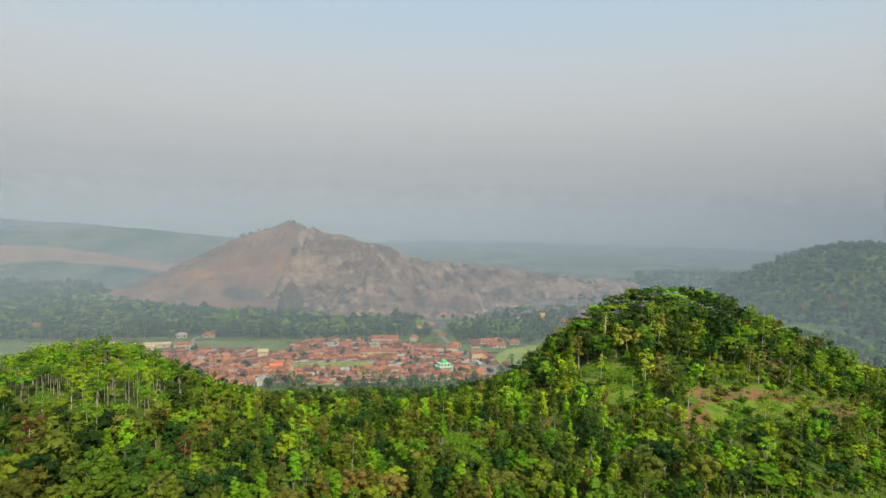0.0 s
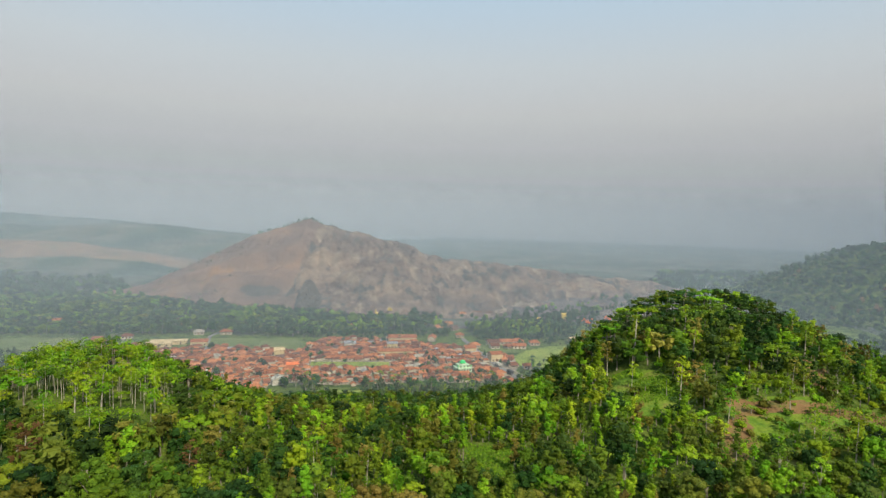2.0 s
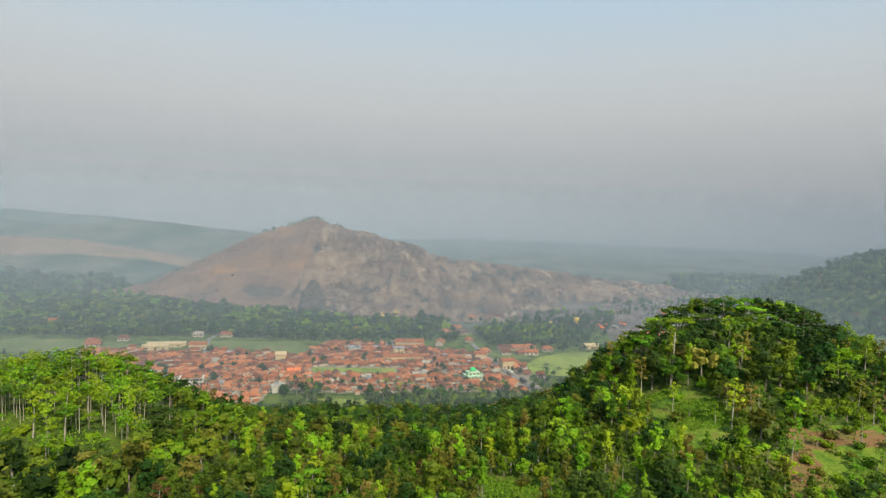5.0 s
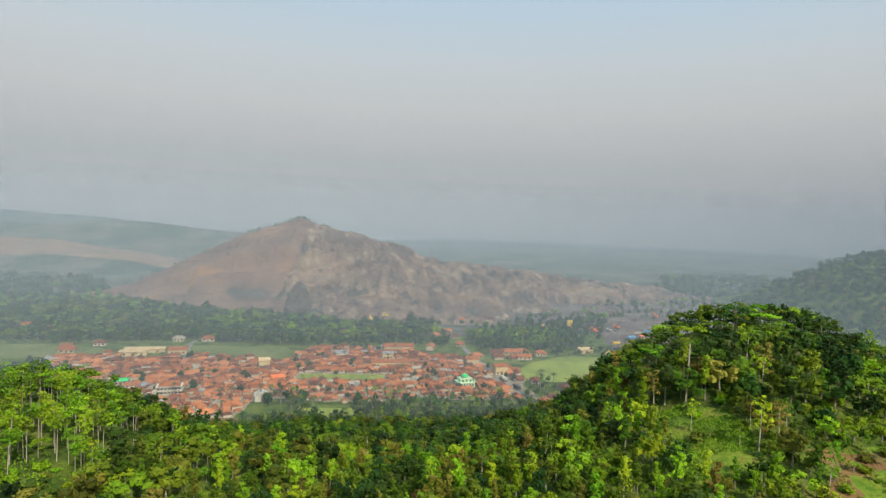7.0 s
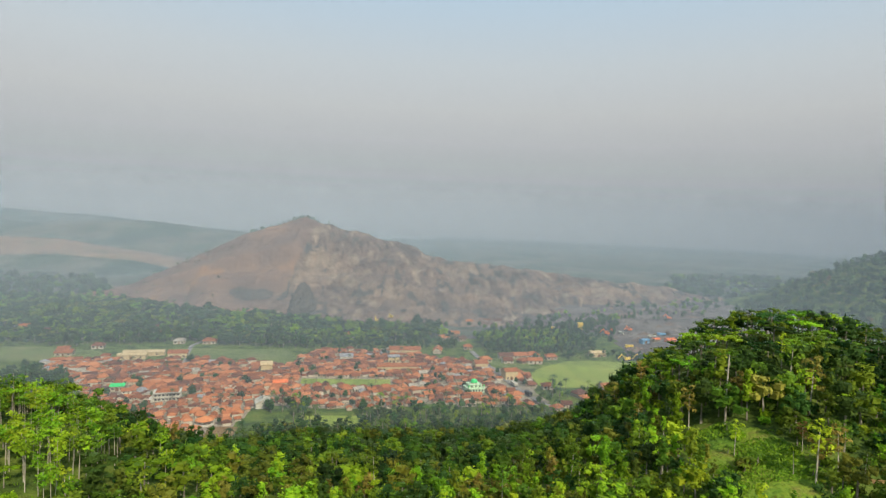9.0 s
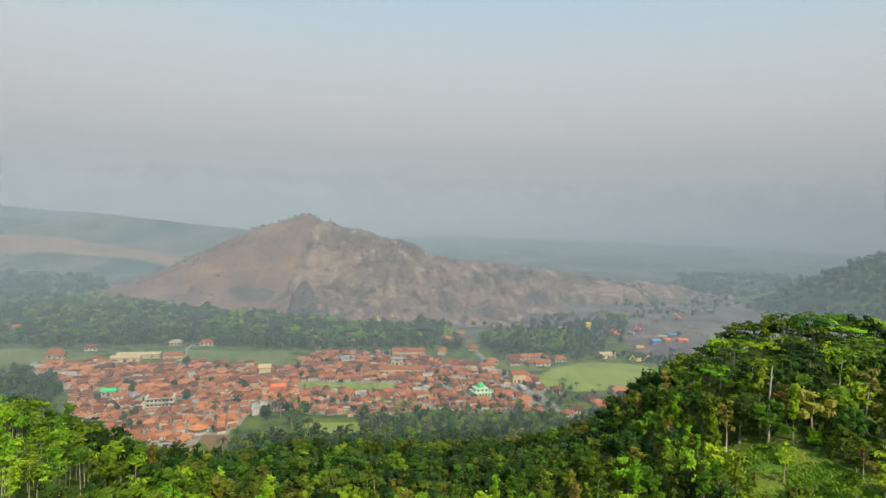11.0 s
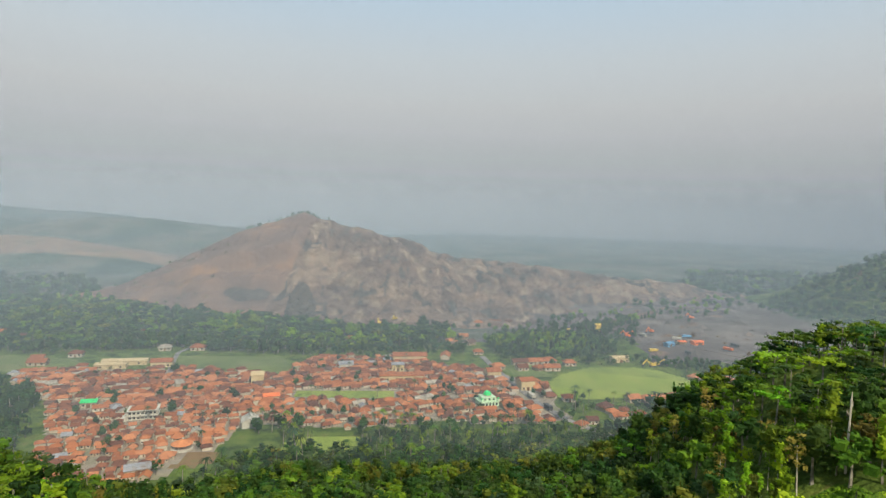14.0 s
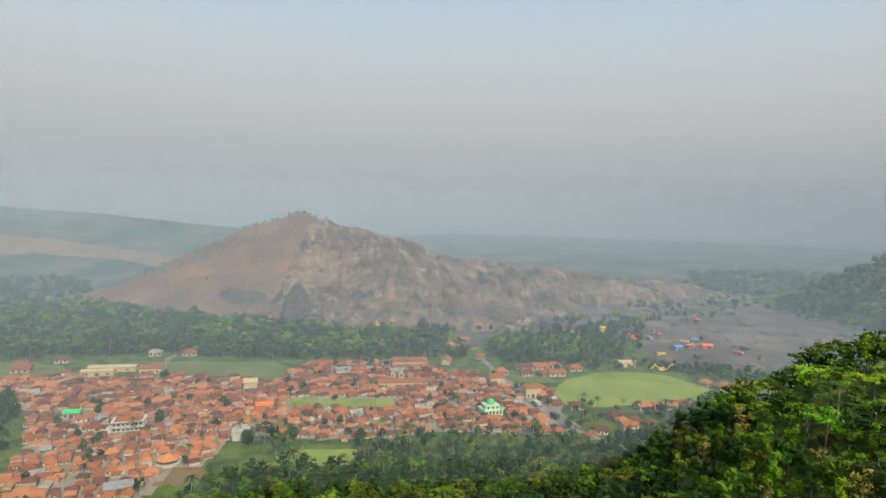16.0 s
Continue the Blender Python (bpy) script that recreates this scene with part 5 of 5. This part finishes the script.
def wood(poly, step, table, target, smin=0.8, smax=1.2, keep=1.0):
    p = np.array(poly)
    xs, ys = scatter(p[:, 0].min(), p[:, 0].max(), p[:, 1].min(), p[:, 1].max(), step, vr)
    w = 10 * (fbm(xs, ys, 25, 3, 1) - 0.5)
    for x, y, ok in zip(xs, ys, inside(xs + w, ys + w, poly)):
        if ok and vr.rand() < keep and not any(abs(x - a) < 9 and abs(y - b) < 9 for a, b, *_ in EXTRA_HOUSES):
            kind, col = choose(vr, table)
            if target is far and kind in ("round", "umbrella") and fbm(np.array(x), np.array(y), 55, 2, 6) > 0.62:
                col = "mid"  # lighter plantation stands
            target.append((x, y, kind, col, vr.uniform(smin, smax) * (0.6 + 0.8 * float(fbm(np.array(x), np.array(y), 45, 2, 3))) * (0.75 + 0.5 * vr.rand()), vr.uniform(0, 360)))


EXTRA_HOUSES = [h for h in HOUSES if not inside(h[0], h[1], VILLAGE)] + [(64, 468), (-96, 402)]
DARKS = [(("round", "valley"), 6), (("round", "dark"), 3), (("umbrella", "valley"), 2), (("tall", "valley"), 2), (("palm", "valley"), 0.8)]
PALMY = [(("palm", "valley"), 3), (("palm", "mid"), 1), (("round", "valley"), 3), (("round", "dark"), 2), (("tall", "mid"), 1), (("banana", "mid"), 0.6)]
wood([(-76, 428), (-50, 420), (-50, 392), (-84, 366), (-92, 350), (-60, 352), (100, 402), (104, 414), (-12, 418), (-10, 394), (-30, 386), (-46, 418)], 5.5, PALMY, valley, 0.8, 1.2, 0.75)
wood([(-12, 426), (32, 440), (94, 437), (110, 444), (112, 405), (-10, 396)], 5.6, PALMY, valley, 0.75, 1.1, 0.6)
wood([(-74, 436), (-52, 446), (-36, 430), (-48, 414), (-70, 418)], 5.4, PALMY, valley, 0.75, 1.1, 0.7)
wood([(-50, 384), (100, 412), (125, 425), (150, 440), (240, 480), (300, 490), (300, 400), (100, 380), (-40, 360)], 5.5, DARKS, valley, 0.8, 1.2, 0.8)
wood([(-176, 406), (-172, 370), (-240, 370), (-300, 470), (-215, 470), (-196, 440)], 5.2, DARKS, valley, 0.9, 1.3, 0.9)
wood([(-204, 474), (-172, 412), (-168, 376), (-240, 376), (-260, 490)], 4.8, DARKS, valley, 0.8, 1.2, 0.9)
wood([(-225, 505), (-198, 462), (-240, 460), (-320, 500), (-300, 520)], 6, DARKS, valley, 0.8, 1.1, 0.6)
wood([(-80, 585), (-176, 604), (-240, 584), (-420, 590), (-420, 660), (-180, 640), (70, 625), (70, 588)], 6.0, DARKS, valley, 0.8, 1.25, 0.85)
wood([(-450, 600), (-60, 600), (70, 640), (60, 690), (-20, 700), (-80, 726), (-150, 738), (-222, 760), (-330, 830), (-520, 860)], 6.0, [(("round", "valley"), 2), (("umbrella", "valley"), 6), (("umbrella", "mid"), 1.5), (("round", "mid"), 1), (("umbrella", "olive"), 0.7)], far, 1.25, 2.0)
wood([(95, 575), (90, 640), (120, 672), (170, 668), (200, 640), (200, 590), (150, 572)], 5.8, [(("round", "valley"), 5), (("tall", "valley"), 3), (("umbrella", "valley"), 1)], far, 1.0, 1.7)
wood([(112, 478), (130, 472), (235, 490), (240, 470), (120, 440)], 5, PALMY, valley, 0.7, 1.1, 0.8)
wood([(125, 556), (190, 556), (215, 546), (260, 520), (300, 520), (250, 552), (200, 572), (130, 575)], 4.5, DARKS, valley, 0.5, 0.9, 0.85)
wood([(190, 640), (215, 600), (235, 640), (260, 700), (300, 730), (230, 720), (180, 690)], 5.5, [(("round", "valley"), 4), (("tall", "valley"), 2), (("bush", "valley"), 2)], far, 0.7, 1.2, 0.7)
wood([(225, 575), (300, 556), (330, 600), (300, 640), (240, 620)], 7, [(("bush", "valley"), 3), (("round", "brown"), 1)], far, 0.5, 0.9, 0.25)
wood([(300, 730), (400, 740), (470, 830), (520, 900), (430, 900), (330, 800)], 8, [(("bush", "valley"), 3), (("round", "valley"), 2)], far, 0.7, 1.3, 0.45)
wood([(60, 690), (150, 690), (240, 740), (340, 770), (330, 800), (230, 770), (130, 712), (60, 702)], 7, [(("bush", "valley"), 3), (("round", "valley"), 2)], far, 0.8, 1.3, 0.5)
wood([(230, 690), (330, 700), (400, 760), (420, 850), (300, 820), (240, 750)], 8, [(("round", "valley"), 2), (("bush", "valley"), 3)], far, 0.6, 1.2, 0.35)
wood([(-620, 760), (-330, 830), (-420, 1000), (-640, 1100), (-900, 1100)], 12, [(("round", "valley"), 1)], far, 1.2, 2.0, 0.8)
wood([(560, 880), (430, 940), (600, 1250), (1000, 1250), (900, 1050)], 14, [(("round", "valley"), 1)], far, 1.2, 2.0, 0.7)
wood([(300, 400), (300, 520), (440, 560), (600, 565), (640, 400)], 9, DARKS, far, 1.0, 1.7, 0.85)
# single trees between the houses
for k in range(900):
    x, y = vr.uniform(-240, 110), vr.uniform(372, 580)
    if inside(x, y, VILLAGE) and vr.rand() < 0.33 and not any(math.hypot(x - a, y - b) < 8 for a, b, *_ in SPECIAL):
        kind, col = choose(vr, [(("round", "valley"), 4), (("round", "dark"), 2), (("palm", "valley"), 2), (("bush", "mid"), 2)])
        valley.append((x, y, kind, col, vr.uniform(0.55, 0.95), vr.uniform(0, 360)))
q = Quads()
merged([t for t in valley if t[1] < 408], 1, height, q, SLOTS)
merged([t for t in valley if t[1] >= 408], 0, height, q, SLOTS, 1.2)
tagged(new("valley_trees", q.mesh("valley_trees", TREE_MATS)), "dark broadleaf trees and coconut palms round the village", "trees", kind="stuff")
q = Quads()
merged(far, 0, height, q, SLOTS, 2.2)
tagged(new("valley_woods", q.mesh("valley_woods", TREE_MATS)), "hazy dark woods between the fields and the mountain", "woods", kind="stuff")

hill_trees, crest = [], []
xs, ys = scatter(395, 900, 545, 830, 9.6, vr)
for x, y in zip(xs, ys):
    if far_hill(np.array(x), np.array(y)) > 0.5:
        kind, col = choose(vr, [(("round", "dark"), 4), (("round", "valley"), 3), (("umbrella", "valley"), 2), (("tall", "dark"), 1), (("round", "brown"), 0.25)])
        hill_trees.append((x, y, kind, col, vr.uniform(1.1, 1.9), vr.uniform(0, 360)))
q = Quads()
merged(hill_trees, 0, far_hill, q, SLOTS, 2.2)
tagged(new("hill_woods", q.mesh("hill_woods", TREE_MATS)), "dense dark woods on the steep hill in blue haze", "woods", kind="stuff")
for k in range(260):
    x = vr.uniform(-330, 480) if k > 130 else vr.uniform(-190, -95)
    y = float(np.interp(x, RIDGE[:, 0], RIDGE[:, 1])) + vr.uniform(-9, 22)
    if vr.rand() < (1.0 if x < -60 else 0.55):
        crest.append((x, y, *choose(vr, [(("round", "valley"), 3), (("bush", "valley"), 3), (("tall", "valley"), 1)]), vr.uniform(0.35, 0.7), vr.uniform(0, 360)))
for k in range(110):  # scrub on the shoulder left of the dark cleft
    x, y = vr.uniform(-330, -200), vr.uniform(770, 930)
    if mountain(np.array(x), np.array(y)) > 2 and vr.rand() < 0.5:
        crest.append((x, y, "bush", "valley", vr.uniform(0.6, 1.2), vr.uniform(0, 360)))
q = Quads()
merged(crest, 0, mountain, q, SLOTS)
tagged(new("crest_scrub", q.mesh("crest_scrub", TREE_MATS)), "sparse trees and scrub along the mountain crest", "scrub", kind="stuff")


# ---- undergrowth on the near slopes ----
def tufts(name, polys, step, size, mat, label, seed):
    rg = np.random.RandomState(seed)
    q = Quads()
    for poly in polys:
        p = np.array(poly)
        xs, ys = scatter(p[:, 0].min(), p[:, 0].max(), p[:, 1].min(), p[:, 1].max(), step, rg)
        ok = inside(xs, ys, poly) & (fbm(xs, ys, 8, 3, 4) > 0.43)
        xs, ys = xs[ok], ys[ok]
        c = np.stack([xs, ys, height(xs, ys) + size * 0.45], -1)
        nrm = np.stack([rg.normal(0, 1, len(xs)), rg.normal(0, 1, len(xs)), rg.normal(0, 0.3, len(xs))], -1)
        q.add(*leaves(rg, c, nrm, size, 0.5, 0.25))
    return tagged(new(name, q.mesh(name, [mat])), label, "grass", kind="stuff")


tufts("grass", [[(-90, 118), (170, 118), (200, 200), (60, 215), (-110, 200)]], 0.85, 0.42, GRASS, "tall green grass between the trees", 1)
tufts("grass", CLEARINGS[5:], 0.55, 0.45, GRASS, "tall bright green grass on the open slope", 3)
tufts("dry_grass", CLEARINGS[4:5] + [[(150, 150), (185, 150), (200, 184), (182, 186)]], 0.8, 0.36, DRYGRASS, "yellowing dry grass on the cleared slope", 2)
bq = Quads()
bp = []
for k in range(150):
    x, y = vr.uniform(60, 190), vr.uniform(150, 215)
    if any(inside(x, y, c) for c in CLEARINGS) or (x > 110 and vr.rand() < 0.4):
        bp.append((x, y, "banana", "mid", vr.uniform(0.7, 1.2), vr.uniform(0, 360)))
merged(bp, 1, height, bq, SLOTS)
tagged(new("banana_plants", bq.mesh("banana_plants", TREE_MATS)), "scattered banana plants on the cleared slope", "banana plants", kind="stuff")
